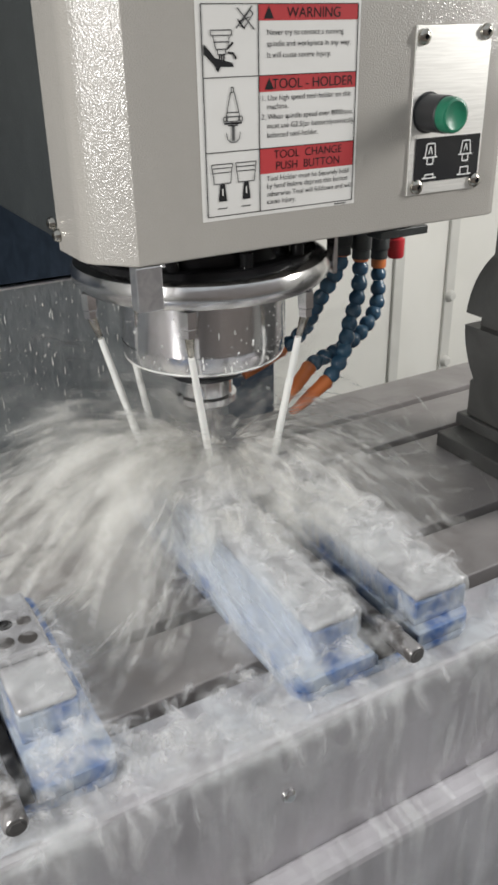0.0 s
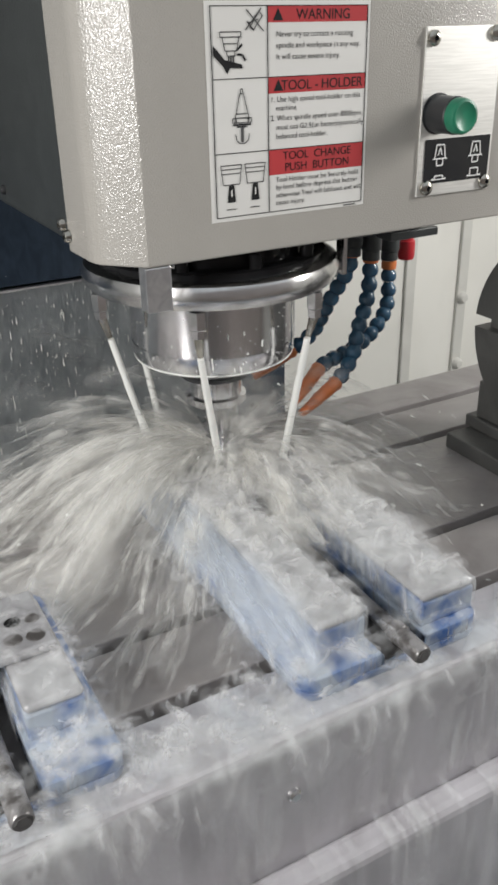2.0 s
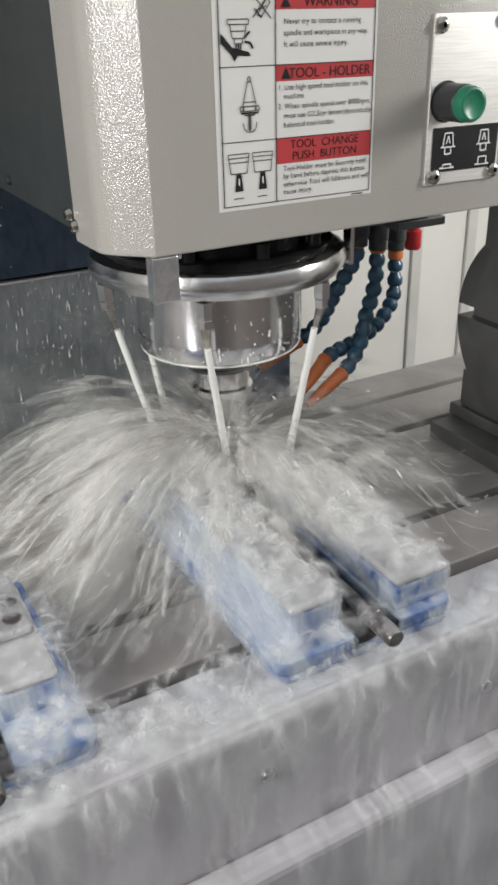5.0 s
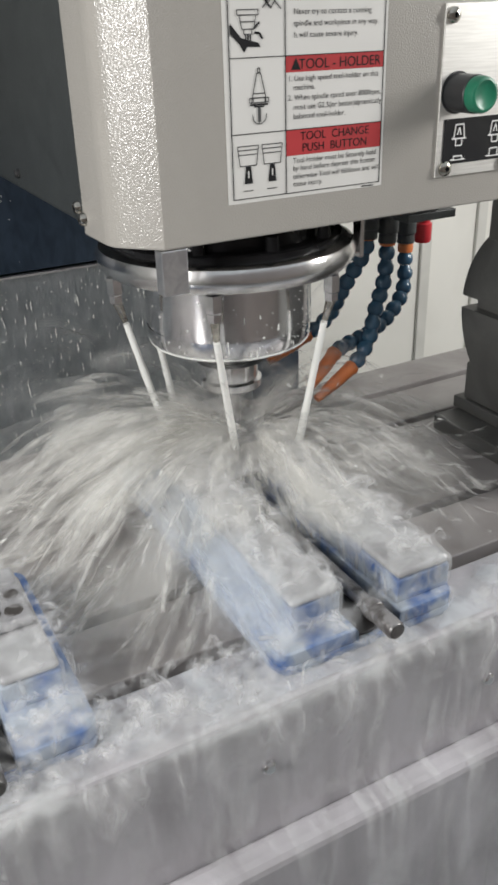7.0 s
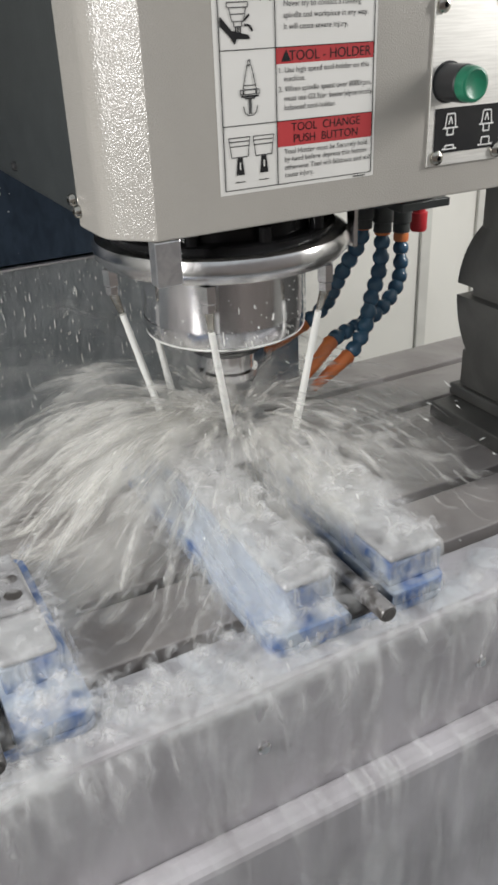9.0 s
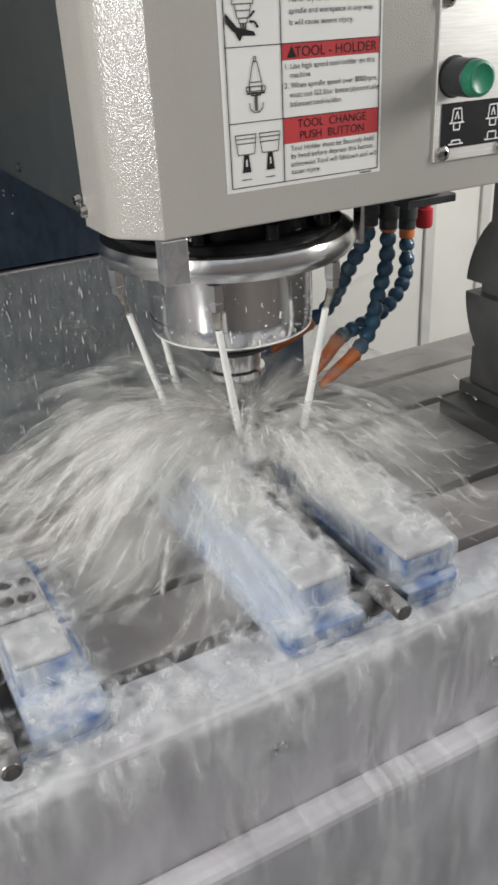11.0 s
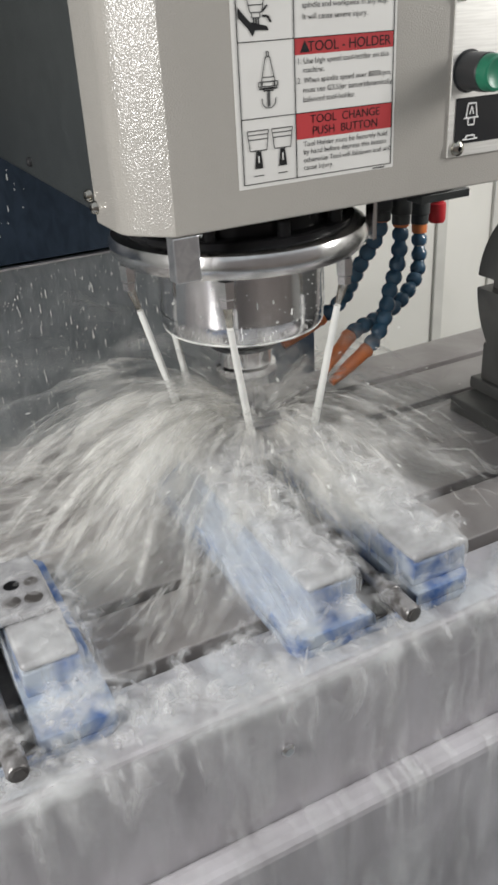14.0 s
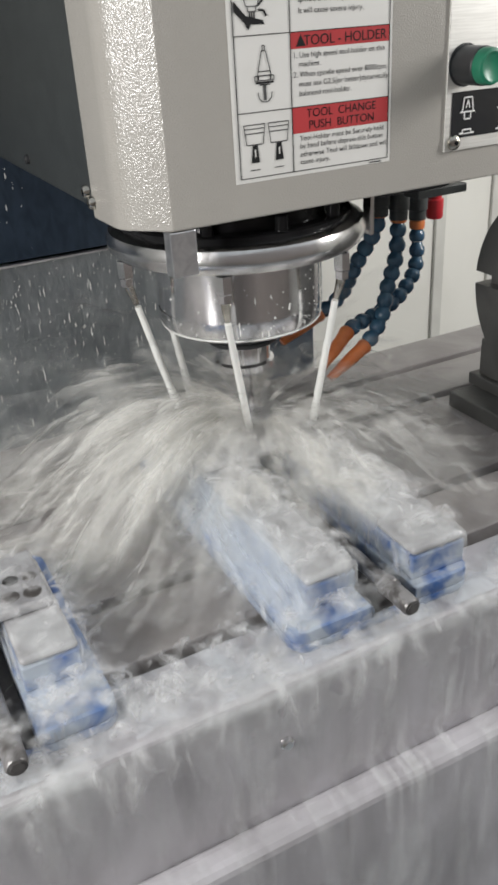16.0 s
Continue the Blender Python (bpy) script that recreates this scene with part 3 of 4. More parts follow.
def vise(x, front, screw_y, label, L=0.36, shelf=0.0):
    """A machine vise that lies along y; x is its left side, front its front end."""
    v = thing("machine_vise", label, "vise", "vises on the table")
    w = 0.178
    n = 6
    out = []
    for cx, cy, a0 in ((x + w - 0.014, front + L - 0.014, 0), (x + 0.014, front + L - 0.014, 90), (x + 0.014, front + 0.014, 180), (x + w - 0.014, front + 0.014, 270)):
        out += [(cx + 0.014 * math.cos(radians(a0 + 90 * k / n)), cy + 0.014 * math.sin(radians(a0 + 90 * k / n))) for k in range(n + 1)]
    smooth(part("base", prism(out, T, T + 0.009, 0.002), M_VISE, v))
    for keep in (0, 1):
        half = [(min(px, x + 0.074) if keep == 0 else max(px, x + 0.117), py) for px, py in out]
        clean = [q for k, q in enumerate(half) if (Vector(q) - Vector(half[k - 1])).length > 1e-5]
        smooth(part("flange", prism(clean, T + 0.009, T + 0.022, 0.002), M_VISE, v))
    for x0, x1, f in ((x + 0.024, x + 0.071, 0.022 + shelf), (x + 0.121, x + 0.176 - shelf * 0.3, 0.010 + shelf)):
        r = part("rail", box(x0, x1, front + f, front + L - 0.05, T + 0.022, T + 0.0455, 0.002), M_VISE, v)
        part("way", box(x0 + 0.0002, x1 - 0.0002, front + f + 0.0002, front + L - 0.05, T + 0.0452, T + 0.053, 0.0045, 4), M_WAY, r, "wet ground steel way")
    # Groove floor gets the painted recess shade too.
    part("groove_bed", box(x + 0.0745, x + 0.1165, front + 0.004, front + L - 0.05, T + 0.0092, T + 0.012, 0.0005), M_RECESS_SHADE, v, "groove floor with its shade in the colour")
    sz, sx = T + 0.0235, x + 0.0985
    smooth(part("screw", lathe([(0, 0.041), (0.0068, 0.041), (0.0068, L - 0.09), (0, L - 0.09)], 20, along((sx, screw_y, sz), (sx, 1, sz))), M_SCREW, v, "dark steel lead screw"))
    hd = smooth(part("screw_end", lathe([(0, 0), (0.0070, 0), (0.0083, 0.002), (0.0083, 0.028), (0.0094, 0.029), (0.0094, 0.036), (0.0082, 0.040), (0, 0.0405)], 20, along((sx, screw_y, sz), (sx, 1, sz))), M_SCREW, v, "wet steel screw end"))
    # Shallow dish; its depth is painted with the recess shade.
    part("hex_socket", lathe([(0, 0.0), (0.0050, -0.0003), (0.0050, 0.002)], 6, along((sx, screw_y - 0.0005, sz), (sx, 1, sz))), M_RECESS_SHADE, hd)
    return v


v1 = vise(0.022, -0.206, -0.226, "blue painted machine vise awash with milky coolant")
part("moving_jaw", box(0.047, 0.190, 0.012, 0.068, T + 0.0535, T + 0.062, 0.004, 3), M_WAY, v1)
part("jaw_plate", box(0.047, 0.190, 0.0685, 0.080, T + 0.0535, T + 0.064, 0.001), M_WAY, v1)
part("fixed_jaw", box(0.046, 0.186, 0.165, 0.20, T + 0.0225, T + 0.060, 0.006, 3), M_WAY, v1)
MOVED.append(v1)
stock = thing("workpiece", "wet aluminium block clamped in the vise", "workpiece")
part("block", box(0.060, 0.188, 0.0805, 0.1645, T + 0.0535, T + 0.0585, 0.001), M_ALU, stock)
MOVED.append(stock)

v2 = vise(-0.300, -0.200, -0.222, "blue vise with a holed steel jaw, flooded with coolant", 0.22, 0.034)
jaw = part("jaw_block", box(-0.290, -0.138, -0.107, -0.030, T + 0.0535, T + 0.062, 0.003), M_WAY, v2, "wet steel jaw block")
# Thin discs stand in for holes; their dark insides are painted as colour.
for x, y, r, m in ((-0.163, -0.068, 0.006, M_BLACK), (-0.148, -0.070, 0.0055, M_SCREW), (-0.168, -0.090, 0.007, M_SCREW), (-0.151, -0.092, 0.007, M_SCREW)):
    part("hole_disc", lathe([(0, 0.0004), (r, 0.0004), (r + 0.0005, 0)], 16, pose(x, y, T + 0.0622)), m, jaw)
MOVED.append(v2)

# rotary chuck on its base
rot = thing("rotary_chuck", "dark iron rotary table with a slotted chuck", "chuck")
part("base_plate", box(0.417, 0.75, -0.20, 0.089, T, T + 0.020, 0.002), M_CHUCK, rot)
part("step_plate", box(0.452, 0.75, -0.18, 0.095, T + 0.0205, T + 0.036, 0.002), M_CHUCK, rot)
part("pedestal", box(0.456, 0.72, -0.14, 0.082, T + 0.0365, T + 0.085, 0.003), M_CHUCK, rot)
CY, CZ, CR = -0.023, -0.146, 0.118
bm = bmesh.new()
gap = 0.0075
n = 40
for half in (0, 1):
    pts = []
    for k in range(n + 1):
        a = math.asin(gap / CR) + (math.pi - 2 * math.asin(gap / CR)) * k / n
        pts.append((CR * math.cos(a), CR * math.sin(a) * (1 if half == 0 else -1)))
    if half == 1:
        pts = pts[::-1]
    prism(pts, 0.0, 0.045, 0.0, bm)
bmesh.ops.transform(bm, matrix=Matrix(((0, 0, 1, 0.452), (1, 0, 0, CY), (0, 1, 0, CZ), (0, 0, 0, 1))), verts=bm.verts)
smooth(part("chuck_face", bm, M_CHUCK, rot), 30)
smooth(part("chuck_body", lathe([(0, 0), (CR - 0.012, 0), (CR - 0.012, 0.09), (0, 0.09)], 64, along((0.466, CY, CZ), (1, CY, CZ))), M_CHUCK, rot))
part("jaw", box(0.436, 0.470, 0.0, 0.046, CZ + 0.085, CZ + 0.142, 0.003), M_CHUCK, rot)
MOVED.append(rot)

# ---- coolant on the move ----


def streak(bm, pts, w, flat=0.5, n=5):
    """A tapered shred of water along pts."""
    P = [Vector(p) for p in pts]
    rings = []
    for i, p in enumerate(P):
        d = (P[min(i + 1, len(P) - 1)] - P[max(i - 1, 0)]).normalized()
        s = d.cross(Vector((0, 0, 1)))
        s = s.normalized() if s.length > 1e-4 else Vector((1, 0, 0))
        u = s.cross(d)
        f = math.sin(math.pi * (i + 0.15) / (len(P) - 0.7)) ** 0.7
        r = max(w * f, 0.0002)
        rings.append([bm.verts.new(p + s * r * math.cos(2 * math.pi * k / n) + u * r * flat * math.sin(2 * math.pi * k / n)) for k in range(n)])
    for a, b in zip(rings, rings[1:]):
        for k in range(n):
            bm.faces.new((a[k], a[(k + 1) % n], b[(k + 1) % n], b[k]))
    bm.faces.new(rings[0][::-1])
    bm.faces.new(rings[-1])


SC = Vector((0.128, 0.130, -0.255))   # where the jets break up
rnd = random.Random(7)
SPRAYS = []


class Shreds:
    """Soft-edged shreds of water, gathered into one mesh."""

    def __init__(self, grain=42):
        self.grain = grain
        self.v, self.f, self.a, self.c = [], [], [], []

    def add(self, pts, w, peak, tilt):
        P = [Vector(p) for p in pts]
        n = len(P)
        base = len(self.v)
        seed, run = rnd.uniform(0, 90), 0.0
        for i, p in enumerate(P):
            run += (p - P[i - 1]).length if i else 0.0
            d = (P[min(i + 1, n - 1)] - P[max(i - 1, 0)]).normalized()
            s = d.cross(tilt).normalized()
            u = s.cross(d)
            f = math.sin(math.pi * i / (n - 1)) ** 0.8
            r = w * (0.35 + 0.65 * f)
            for k, q in ((-1, 0), (-0.5, 0.5), (0, 1), (0.5, 0.5), (1, 0)):
                self.v.append(p + s * r * k + u * r * 0.3 * (q - 0.5))
                self.a.append(peak * f * q)
                self.c += [run * self.grain + seed, k * min(1.6, max(0.5, r * 130)) + seed * 0.37, seed * 1.7]
        for i in range(n - 1):
            for k in range(4):
                c = base + 5 * i + k
                self.f.append((c, c + 1, c + 6, c + 5))

    def make(self, name, mat, parent):
        me = bpy.data.meshes.new(name)
        me.from_pydata(self.v, [], self.f)
        at = me.attributes.new("fade", "FLOAT", "POINT")
        at.data.foreach_set("value", self.a)
        fl = me.attributes.new("flow", "FLOAT_VECTOR", "POINT")
        fl.data.foreach_set("vector", self.c)
        me.materials.append(mat)
        me.polygons.foreach_set("use_smooth", [True] * len(me.polygons))
        ob = new(name, me)
        ob.parent = parent
        return ob


def fan(count, az0, az1, r0, r1, up0, up1, fall, w0, w1, l0, l1, peak, label, mat=None, floor=0.006, grain=42):
    """Shreds that fly out from the tool in arcs: up0..up1 is how steeply they rise, fall how fast they drop."""
    s = thing("coolant_spray", label, "water spray", "coolant spray", x=SC.x, y=SC.y, z=SC.z)
    s["kind"] = "stuff"
    sh = Shreds(grain)
    gusts = [rnd.uniform(az0, az1) for _ in range(max(4, count // 22))]
    for i in range(count):
        # two in three fly in gusts, so that the fan has thick and thin places
        az = rnd.choice(gusts) + rnd.gauss(0, 2.5) if i % 3 else rnd.uniform(az0, az1)
        a = radians(az)
        q = math.sin(a)
        up = rnd.uniform(up0, up1)
        start = r0 + (r1 - r0) * rnd.random() ** 1.2
        L = rnd.uniform(l0, l1) * (0.6 + 0.7 * start / r1)
        curl = rnd.uniform(-0.2, 0.2)
        pts = []
        for k in range(8):
            r = start + L * k / 7
            z = max(up * r - fall * r * r, T + floor + 0.004 * rnd.random() - SC.z)
            r = min(r, 0.345 / max(0.01, -q)) if q < 0 else r
            b = a + curl * (k / 7) ** 2 * L / r1
            pts.append((r * math.cos(b), r * math.sin(b), z))
        tilt = Vector((rnd.uniform(-0.7, 0.7), rnd.uniform(-0.7, 0.7), 1))
        sh.add(pts, rnd.uniform(w0, w1) * (0.7 + 0.6 * start / r1), peak * rnd.uniform(0.45, 1.0), tilt)
    sh.make("shreds", mat or M_SPRAY, s)
    SPRAYS.append(s)
    return s


LEFT = "white streaks of coolant flung off the spinning tool"
OVER = "white streaks of coolant flung over the vise"
FAR = "far-flung white streaks of coolant off the spinning tool"
CREST = "thick white crest of coolant thrown up beside the tool"
VEIL = "broad veil of coolant haze flung from the tool"
fan(300, 158, 212, 0.05, 0.34, 0.15, 0.68, 2.2, 0.0024, 0.0070, 0.05, 0.13, 0.90, FAR)
fan(230, 190, 262, 0.04, 0.28, 0.08, 0.62, 3.0, 0.0018, 0.0056, 0.03, 0.085, 0.72, LEFT)
fan(260, 155, 238, 0.04, 0.25, 0.20, 0.75, 2.8, 0.0022, 0.0066, 0.03, 0.09, 0.88, LEFT)
fan(210, 148, 212, 0.02, 0.18, 0.50, 1.00, 3.2, 0.0065, 0.0170, 0.04, 0.12, 0.74, CREST, grain=28)
fan(240, 262, 325, 0.03, 0.17, 0.25, 0.90, 3.6, 0.0018, 0.0050, 0.02, 0.05, 0.80, OVER, floor=0.058)
fan(280, -65, 40, 0.04, 0.24, 0.30, 0.85, 3.6, 0.0014, 0.0040, 0.02, 0.06, 0.80, "short shreds of coolant flung across the table")
fan(140, 40, 145, 0.04, 0.26, 0.30, 0.80, 3.0, 0.0018, 0.0052, 0.03, 0.07, 0.70, "streaks of coolant flung towards the splash guard")
fan(320, 0, 360, 0.01, 0.10, 0.30, 1.30, 5.0, 0.0030, 0.0100, 0.015, 0.045, 0.90, "dense white burst of coolant under the tool")
fan(120, 155, 250, 0.02, 0.24, 0.25, 0.80, 3.0, 0.016, 0.038, 0.05, 0.12, 0.27, VEIL, M_VEIL)
fan(110, 0, 360, 0.0, 0.12, 0.60, 1.20, 4.5, 0.014, 0.030, 0.03, 0.07, 0.46, VEIL, M_VEIL)
fan(80, 255, 380, 0.03, 0.18, 0.30, 0.90, 3.4, 0.012, 0.028, 0.04, 0.08, 0.34, "broad veil of coolant splashing over the vise", M_VEIL, 0.058)
fan(60, -70, 45, 0.05, 0.24, 0.25, 0.75, 3.2, 0.014, 0.032, 0.04, 0.10, 0.24, "thin veil of coolant haze over the table", M_VEIL)
fan(46, 110, 190, 0.10, 0.34, 0.45, 0.95, 1.8, 0.022, 0.050, 0.06, 0.14, 0.20, "thin coolant mist drifting before the splash guard", M_VEIL)
fan(50, 0, 360, 0.02, 0.09, 1.0, 2.0, 5.0, 0.016, 0.036, 0.03, 0.06, 0.24, "thin coolant mist rising round the tool", M_VEIL)
fan(260, 205, 345, 0.03, 0.19, 0.05, 0.60, 2.6, 0.005, 0.016, 0.02, 0.055, 0.62, "churning coolant splashing up from the vise jaws", floor=0.060, grain=30)


def droplets(count, rmax, label):
    s = thing("coolant_drops", label, "water drops", "coolant drops", x=SC.x, y=SC.y, z=SC.z)
    s["kind"] = "stuff"
    bm = bmesh.new()
    for _ in range(count):
        a, r = rnd.uniform(0, 2 * math.pi), rmax * rnd.random() ** 0.6
        z = max(rnd.uniform(-0.05, 0.10) - 0.7 * r * r, T - SC.z + 0.004)
        d = rnd.uniform(0.0004, 0.0010)
        c = Vector((r * math.cos(a), r * math.sin(a), z))
        e = Vector((math.cos(a), math.sin(a), rnd.uniform(-1, 0.4))) * d * rnd.uniform(1.5, 5)
        streak(bm, [c - e, c - e * 0.3, c + e * 0.3, c + e], d, 0.9, 5)
    part("droplets", bm, M_JET, s)
    SPRAYS.append(s)


droplets(45, 0.26, "scattered white coolant droplets in the air")
droplets(45, 0.32, "scattered white coolant droplets in the air")


# coolant that floods the table and runs down its front
flood = thing("coolant_film", "milky coolant film flowing over the table", "water film")
flood["kind"] = "stuff"


def sheet(x0, x1, y0, y1, z, n, amp, mat):
    bm = bmesh.new()
    ny = max(4, int(n * (y1 - y0) / (x1 - x0)))
    g = [[bm.verts.new((x0 + (x1 - x0) * i / n, y0 + (y1 - y0) * j / ny, z + amp * (0.5 + 0.5 * noise.noise((i * 0.35, j * 0.35, z * 40))))) for i in range(n + 1)] for j in range(ny + 1)]
    for j in range(ny):
        for i in range(n):
            bm.faces.new((g[j][i], g[j][i + 1], g[j + 1][i + 1], g[j + 1][i]))
    return smooth(part("film", bm, mat, flood), 80)


sheet(-0.74, 0.40, FRONT + 0.004, -0.162, T + 0.0015, 120, 0.004, M_FILM)
sheet(-0.74, 0.02, -0.136, 0.26, T + 0.0012, 90, 0.004, M_THIN)


def draped(x0, x1, y0, y1, top, foot, peak, out=0.0012, back=True):
    """Milky coolant that lies on a block and hangs down over its edges."""
    bm = bmesh.new()
    fade = []
    nx, ny = max(10, int((x1 - x0) / 0.004)), max(10, int((y1 - y0) / 0.004))
    side = 5
    us = [(x0 - out, 1 - k / side) for k in range(side)] + [(x0 + (x1 - x0) * k / nx, 0) for k in range(nx + 1)] + [(x1 + out, (k + 1) / side) for k in range(side)]
    vs = [(y0 - out, 1 - k / side) for k in range(side)] + [(y0 + (y1 - y0) * k / ny, 0) for k in range(ny + 1)]
    g = []
    for y, dy in vs:
        row = []
        for x, dx in us:
            d = max(dx, dy)
            h = 0.65 * noise.noise((x * 42, y * 42, d * 2 + x0)) + 0.45 * noise.noise((x * 110, y * 110, d * 3))
            lump = 0.0022 + 0.0052 * max(h, -0.25)
            z = top + lump - (top - foot) * d
            px = x + (0.0030 * h if dx else 0)
            py = y + (0.0030 * h if dy else 0)
            row.append(bm.verts.new((px, py, z)))
            fade.append(max(0.0, peak * (1 - 0.75 * d) + 0.30 * h))
        g.append(row)
    for a, b in zip(g, g[1:]):
        for k in range(len(us) - 1):
            bm.faces.new((a[k], a[k + 1], b[k + 1], b[k]))
    ob = smooth(part("film", bm, M_RUN, flood), 80)
    at = ob.data.attributes.new("fade", "FLOAT", "POINT")
    at.data.foreach_set("value", fade)


for vx, vf, far in ((0.022, -0.206, 0.01), (-0.300, -0.200, -0.11)):
    sf = 0.034 if vx < 0 else 0.0
    wet = 0.62 if vx > 0 else 0.36
    draped(vx + 0.024, vx + 0.071, vf + 0.022 + sf, far, T + 0.053, T + 0.026, wet)
    draped(vx + 0.121, vx + 0.176 - 0.3 * sf, vf + 0.010 + sf, far, T + 0.053, T + 0.026, wet)
    draped(vx + 0.006, vx + 0.072, vf + 0.004, vf + 0.0205 + sf, T + 0.022, T + 0.004, wet * 0.6)
    draped(vx + 0.120, vx + 0.174, vf + 0.004, vf + 0.0085 + sf, T + 0.022, T + 0.004, wet * 0.6)
draped(-0.60, 0.62, FRONT + 0.002, -0.175, T - 0.0005, T - 0.050, 0.5, 0.003)
MOVED.append(flood)

runs = thing("coolant_runs", "milky coolant running down the table front", "water film")
runs["kind"] = "stuff"
sh = Shreds()
for i in range(560):
    broad = i % 2 == 0
    x = rnd.uniform(-0.6, 0.6)
    z1 = T - rnd.random() ** 1.1 * 0.25 + 0.006
    L = rnd.uniform(0.05, 0.13)
    top = z1 > T - 0.122
    if top:
        L = min(L, z1 - (T - 0.127))
    if L < 0.012:
        continue
    y = (FRONT - 0.0008 if top else FRONT - 0.0310) - rnd.uniform(0.0, 0.002)
    sh.add([(x + 0.004 * noise.noise((x * 20, k * 0.5, i)), y - 0.001, z1 - L * k / 6) for k in range(7)],
           rnd.uniform(0.007, 0.018) if broad else rnd.uniform(0.0015, 0.005), rnd.uniform(0.10, 0.30) if broad else rnd.uniform(0.08, 0.3), Vector((0, -1, 0)))
for i in range(150):          # runs that spill over the ledge
    x, w = rnd.uniform(-0.5, 0.6), rnd.uniform(0.003, 0.010)
    z1, L = T - rnd.uniform(0.085, 0.128), rnd.uniform(0.02, 0.09)
    sh.add([(x, FRONT - 0.002, z1), (x, FRONT - 0.004, T - 0.128), (x, FRONT - 0.012, T - 0.1305), (x, FRONT - 0.024, T - 0.1310), (x, FRONT - 0.0325, T - 0.138), (x, FRONT - 0.0335, T - 0.150 - 0.4 * L), (x, FRONT - 0.0335, T - 0.150 - L)],
           w, rnd.uniform(0.08, 0.28), Vector((0, -1, 0.5)))
for i in range(150):          # pale sheets down the lower front
    x, z1, L = rnd.uniform(-0.4, 0.6), T - rnd.uniform(0.145, 0.26), rnd.uniform(0.05, 0.13)
    sh.add([(x + 0.004 * noise.noise((x * 20, k * 0.5, i)), FRONT - 0.0330 - 0.002 * rnd.random(), z1 - L * k / 6) for k in range(7)], rnd.uniform(0.008, 0.024), rnd.uniform(0.12, 0.36), Vector((0, -1, 0)))
for _ in range(110):          # foam along the front edge
    x = rnd.uniform(-0.55, 0.6)
    L = rnd.uniform(0.02, 0.06)
    sh.add([(x + L * k / 6, FRONT - 0.0025 - 0.001 * math.sin(k + x * 50), T - 0.004 + 0.006 * noise.noise((x * 30 + k * 0.5, 1, 2))) for k in range(7)], rnd.uniform(0.006, 0.014), rnd.uniform(0.2, 0.5), Vector((0, -1, 0.6)))
sh.make("trickles", M_RUN, runs)
MOVED.append(runs)

# coolant that splatters and pools on the vises and the table
SPLATS = []
V1, V2 = 0.022, -0.300


def height(x, y):
    """What lies under a place on the table: the vises' ways, their bases or the table."""
    for v, way in ((V1, -0.184), (V2, -0.144)):
        if v < x < v + 0.178 and y > -0.205:
            u = x - v
            if y > way and (0.022 < u < 0.073 or 0.119 < u < 0.176):
                return T + 0.0555
            if 0.073 <= u <= 0.119 and y > -0.185:
                return None
            return T + 0.0245
    return None if -0.160 < y < -0.138 else T + 0.003


def flat_shred(sh, x, y, L, w, peak):
    z, a = height(x, y), rnd.uniform(0, 2 * math.pi)
    if z is None:
        return
    turn = rnd.uniform(-0.5, 0.5)
    sh.add([(x + L * (k / 6 - 0.5) * math.cos(a + turn * k), max(y + L * (k / 6 - 0.5) * math.sin(a + turn * k), -0.228), z + 0.002 + 0.004 * math.sin(k * 0.5)) for k in range(7)],
           w, peak, Vector((rnd.uniform(-0.3, 0.3), rnd.uniform(-0.3, 0.3), 1)))


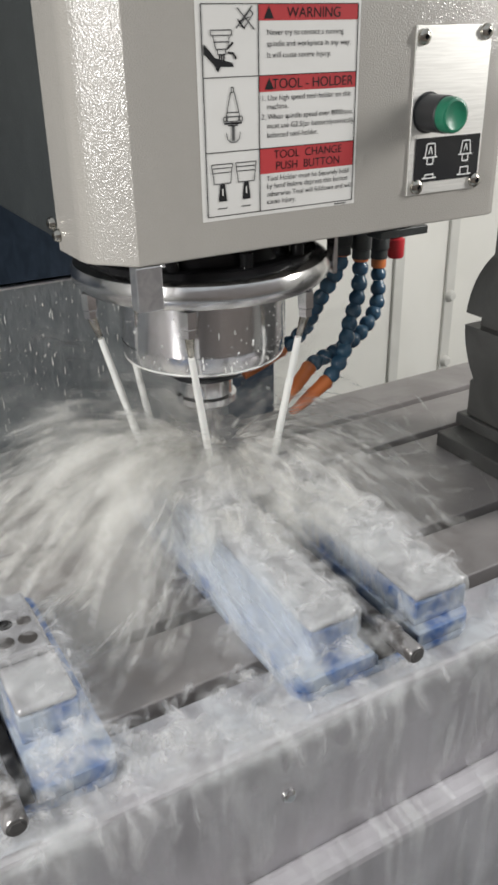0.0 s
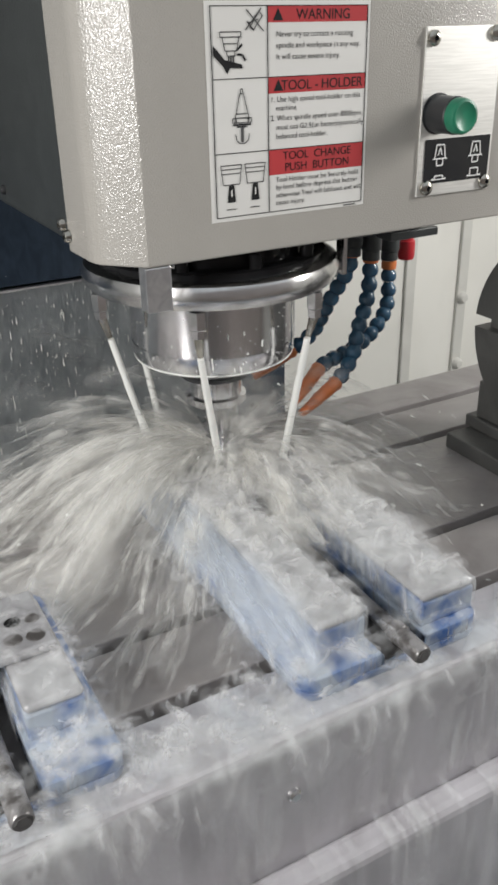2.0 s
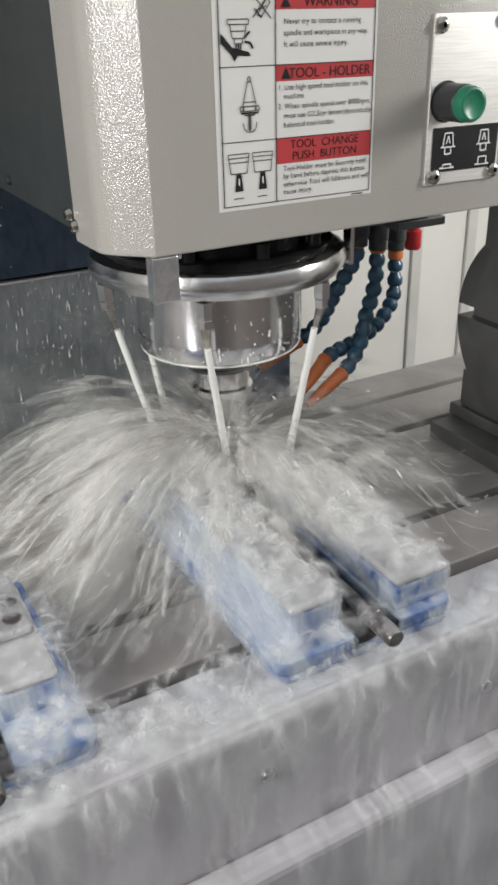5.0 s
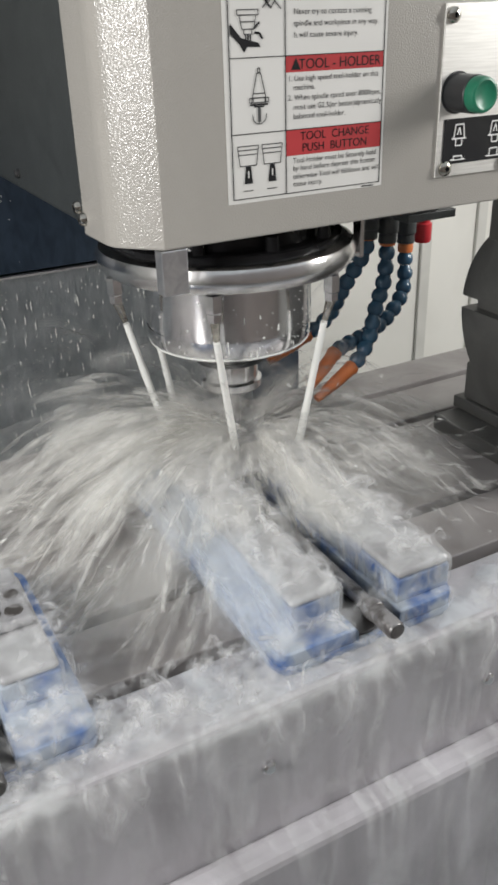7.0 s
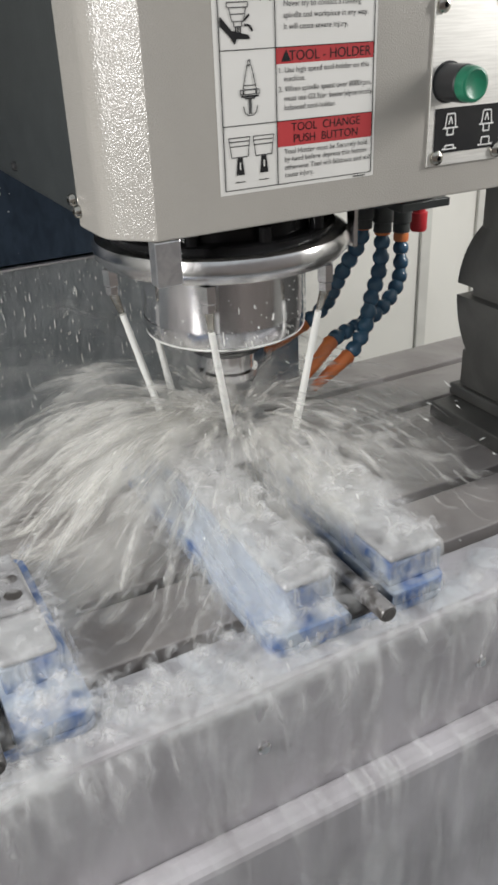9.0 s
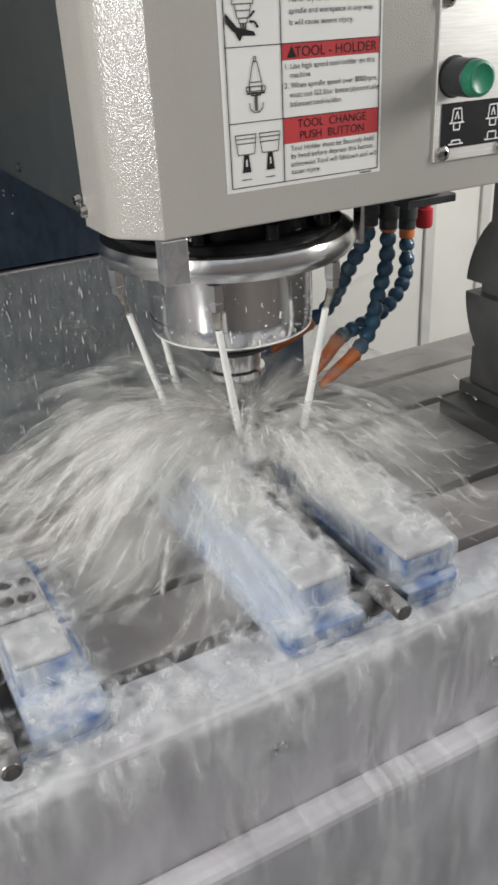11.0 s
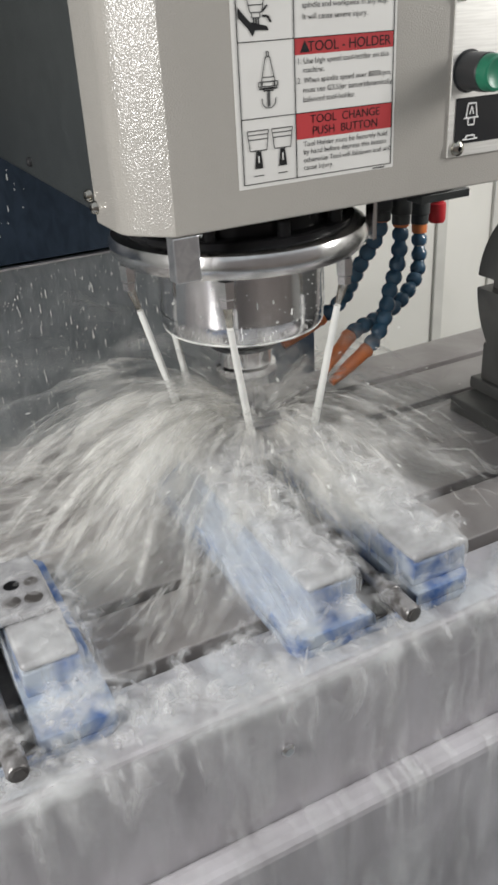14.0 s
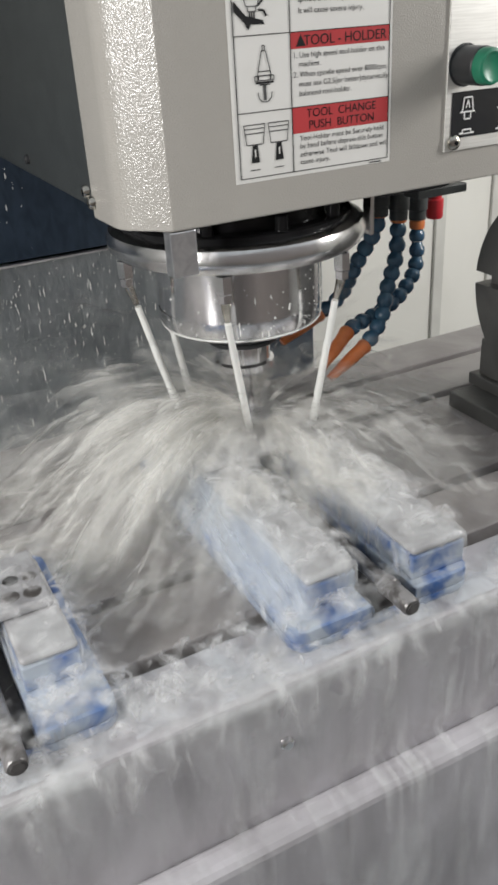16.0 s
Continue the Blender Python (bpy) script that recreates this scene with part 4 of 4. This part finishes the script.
for g in range(3):
    sp = thing("coolant_splatter", "foaming milky coolant splashing over vises and table", "water film", "coolant splatter")
    sp["kind"] = "stuff"
    sh = Shreds(38)
    for _ in range(90):           # lumps of churned coolant on the ways
        u = rnd.choice((rnd.uniform(0.024, 0.071), rnd.uniform(0.121, 0.176)))
        y, L = 0.04 - 0.23 * rnd.random() ** 1.3, rnd.uniform(0.012, 0.035)
        a, up = rnd.uniform(0, 2 * math.pi), rnd.uniform(0.002, 0.012)
        sh.add([(V1 + u + L * (k / 6 - 0.5) * math.cos(a), y + L * (k / 6 - 0.5) * math.sin(a), T + 0.056 + up * math.sin(math.pi * k / 6)) for k in range(7)], rnd.uniform(0.003, 0.009), rnd.uniform(0.3, 0.8), Vector((rnd.uniform(-0.6, 0.6), -0.6, 0.8)))
    for _ in range(170):          # on the vise under the tool, thicker towards the tool
        y = 0.06 - 0.27 * rnd.random() ** 1.5
        flat_shred(sh, rnd.uniform(0.0, 0.205), y, rnd.uniform(0.016, 0.05), rnd.uniform(0.005, 0.014), rnd.uniform(0.2, 0.65))
    for _ in range(150):          # foam on the flooded vise and before it
        flat_shred(sh, rnd.uniform(-0.34, -0.10), rnd.uniform(-0.224, -0.03), rnd.uniform(0.010, 0.035), rnd.uniform(0.003, 0.010), rnd.uniform(0.2, 0.75))
    for _ in range(110):
        flat_shred(sh, -0.36 + 0.5 * rnd.random() ** 2.2, rnd.uniform(-0.226, -0.164), rnd.uniform(0.014, 0.045), rnd.uniform(0.005, 0.014), rnd.uniform(0.2, 0.7))
    for _ in range(70):           # runs off the sides of the ways
        ex, zt = rnd.choice(((V1 + 0.0225, 0.055), (V1 + 0.119, 0.055), (V2 + 0.119, 0.055), (V2 + 0.0225, 0.055), (V1 - 0.001, 0.024), (V2 + 0.179, 0.024)))
        y = rnd.uniform(-0.18 if ex > 0 else -0.14, 0.04 if ex > 0 else -0.06)
        s0 = rnd.uniform(-0.02, 0.004)
        sh.add([(ex, y + s0 * k / 6, T + zt - (zt - 0.003) * k / 6) for k in range(7)], rnd.uniform(0.002, 0.006), rnd.uniform(0.3, 0.8), Vector((1, 0.2, 0)))
    for _ in range(46):           # runs off the fronts of ways and bases
        v, u = rnd.choice((V1, V1, V2)), rnd.choice((rnd.uniform(0.026, 0.070), rnd.uniform(0.122, 0.172)))
        way = rnd.random() < 0.5
        y, z0, z1 = ((-0.1975 if u > 0.1 else -0.1855) if v > 0 else -0.1575, 0.054, 0.024) if way else (-0.208 if v > 0 else -0.202, 0.023, 0.003)
        y += 0.036 if way and v < 0 and u < 0 else 0.0
        sh.add([(v + u, y - 0.001 * k / 6, T + z0 - (z0 - z1) * k / 6) for k in range(7)], rnd.uniform(0.002, 0.007), rnd.uniform(0.2, 0.7), Vector((0, -1, 0)))
    for _ in range(44):           # spills over the front edge
        x, L = -0.37 + 0.8 * rnd.random() ** 2.2, rnd.uniform(0.02, 0.10)
        bend = rnd.uniform(-1, 1)
        sh.add([(x + 0.004 * noise.noise((x * 40, k * 0.6, g)) + 0.022 * bend * (k / 6) ** 2, FRONT - 0.004 - 0.014 * math.sin(0.45 * k), T + 0.004 - L * (k / 6) ** 1.4) for k in range(7)], rnd.uniform(0.003, 0.010), rnd.uniform(0.2, 0.75), Vector((0, -1, 0.2)))
    for _ in range(90):           # splashes that leap up round the flooded vise and fall over the edge
        x, y = -0.37 + 0.40 * rnd.random() ** 1.4, rnd.uniform(-0.228, -0.165)
        z, up, out = (height(x, y) or T) + 0.001, rnd.uniform(0.006, 0.026), rnd.uniform(-0.02, 0.008)
        side = rnd.uniform(-0.014, 0.014)
        sh.add([(x + side * k / 6, y + out * k / 6, z + up * math.sin(math.pi * k / 7)) for k in range(7)], rnd.uniform(0.003, 0.009), rnd.uniform(0.3, 0.85), Vector((0, -1, 0.4)))
    sh.make("foam", M_FOAM, sp)
    # the wash that pours down the flank of the vise
    sh = Shreds(22)
    for _ in range(46):
        y, L, s0 = rnd.uniform(-0.14, 0.09), rnd.uniform(0.07, 0.14), rnd.uniform(0.0, 1.0)
        x0, z0 = V1 + 0.028 - 0.026 * s0, T + 0.058 - 0.030 * s0
        pts = []
        for k in range(7):
            f = k / 6
            x = x0 - 0.008 * f
            z = z0 - 0.020 * f ** 1.3
            pts.append((x, max(y - L * f, -0.206), max(z, T + 0.0045 if x < V1 else T + 0.026)))
        sh.add(pts, rnd.uniform(0.005, 0.016), rnd.uniform(0.2, 0.55), Vector((-1, -0.2, 1.0)))
    sh.make("wash", M_WASH, sp)
    SPLATS.append(sp)


TABLE_ROWS = [(0, 0, 0), (1.0, 0.001, 0.001), (2.0, 0.0, 0.001), (2.5, 0.0, 0.002), (3.5, 0, 0), (4.6, -0.013, 0.015), (6.0, -0.028, 0.030), (6.5, -0.0205, 0.0275), (7.0, -0.024, 0.028),
              (7.5, -0.025, 0.031), (8.0, -0.0205, 0.0295), (8.5, -0.0215, 0.029), (9.0, -0.023, 0.030), (11.5, -0.021, 0.028), (12.5, -0.024, 0.030), (13.0, -0.022, 0.027),
              (13.5, -0.023, 0.0255), (14.0, -0.024, 0.027), (14.5, -0.023, 0.031), (15.0, -0.022, 0.030), (15.5, -0.022, 0.0245), (16.0, -0.024, 0.027)]


def motions():
    for ob in MOVED:
        walk(ob, [(t, pose(x, y, 0)) for t, x, y in TABLE_ROWS])
    r = random.Random(11)
    ts, xs, ys = zip(*TABLE_ROWS)
    for ob in SPLATS:
        walk(ob, [(k / 10, pose(np.interp(k / 10, ts, xs) + r.uniform(-0.006, 0.006), np.interp(k / 10, ts, ys) + r.uniform(-0.0, 0.008), r.uniform(0, 0.003))) for k in range(161)])
    for i, ob in enumerate(SPRAYS):
        rows = []
        for k in range(161):
            turn = r.uniform(-40, 40) if i in (7, 9, 13) or i > 14 else r.uniform(-8, 8)
            rows.append((k / 10, pose(SC.x + r.uniform(-0.004, 0.004), SC.y + r.uniform(-0.004, 0.004), SC.z + r.uniform(-0.003, 0.008), r.uniform(-2, 2), r.uniform(-2, 2), turn)))
        walk(ob, rows)


motions()
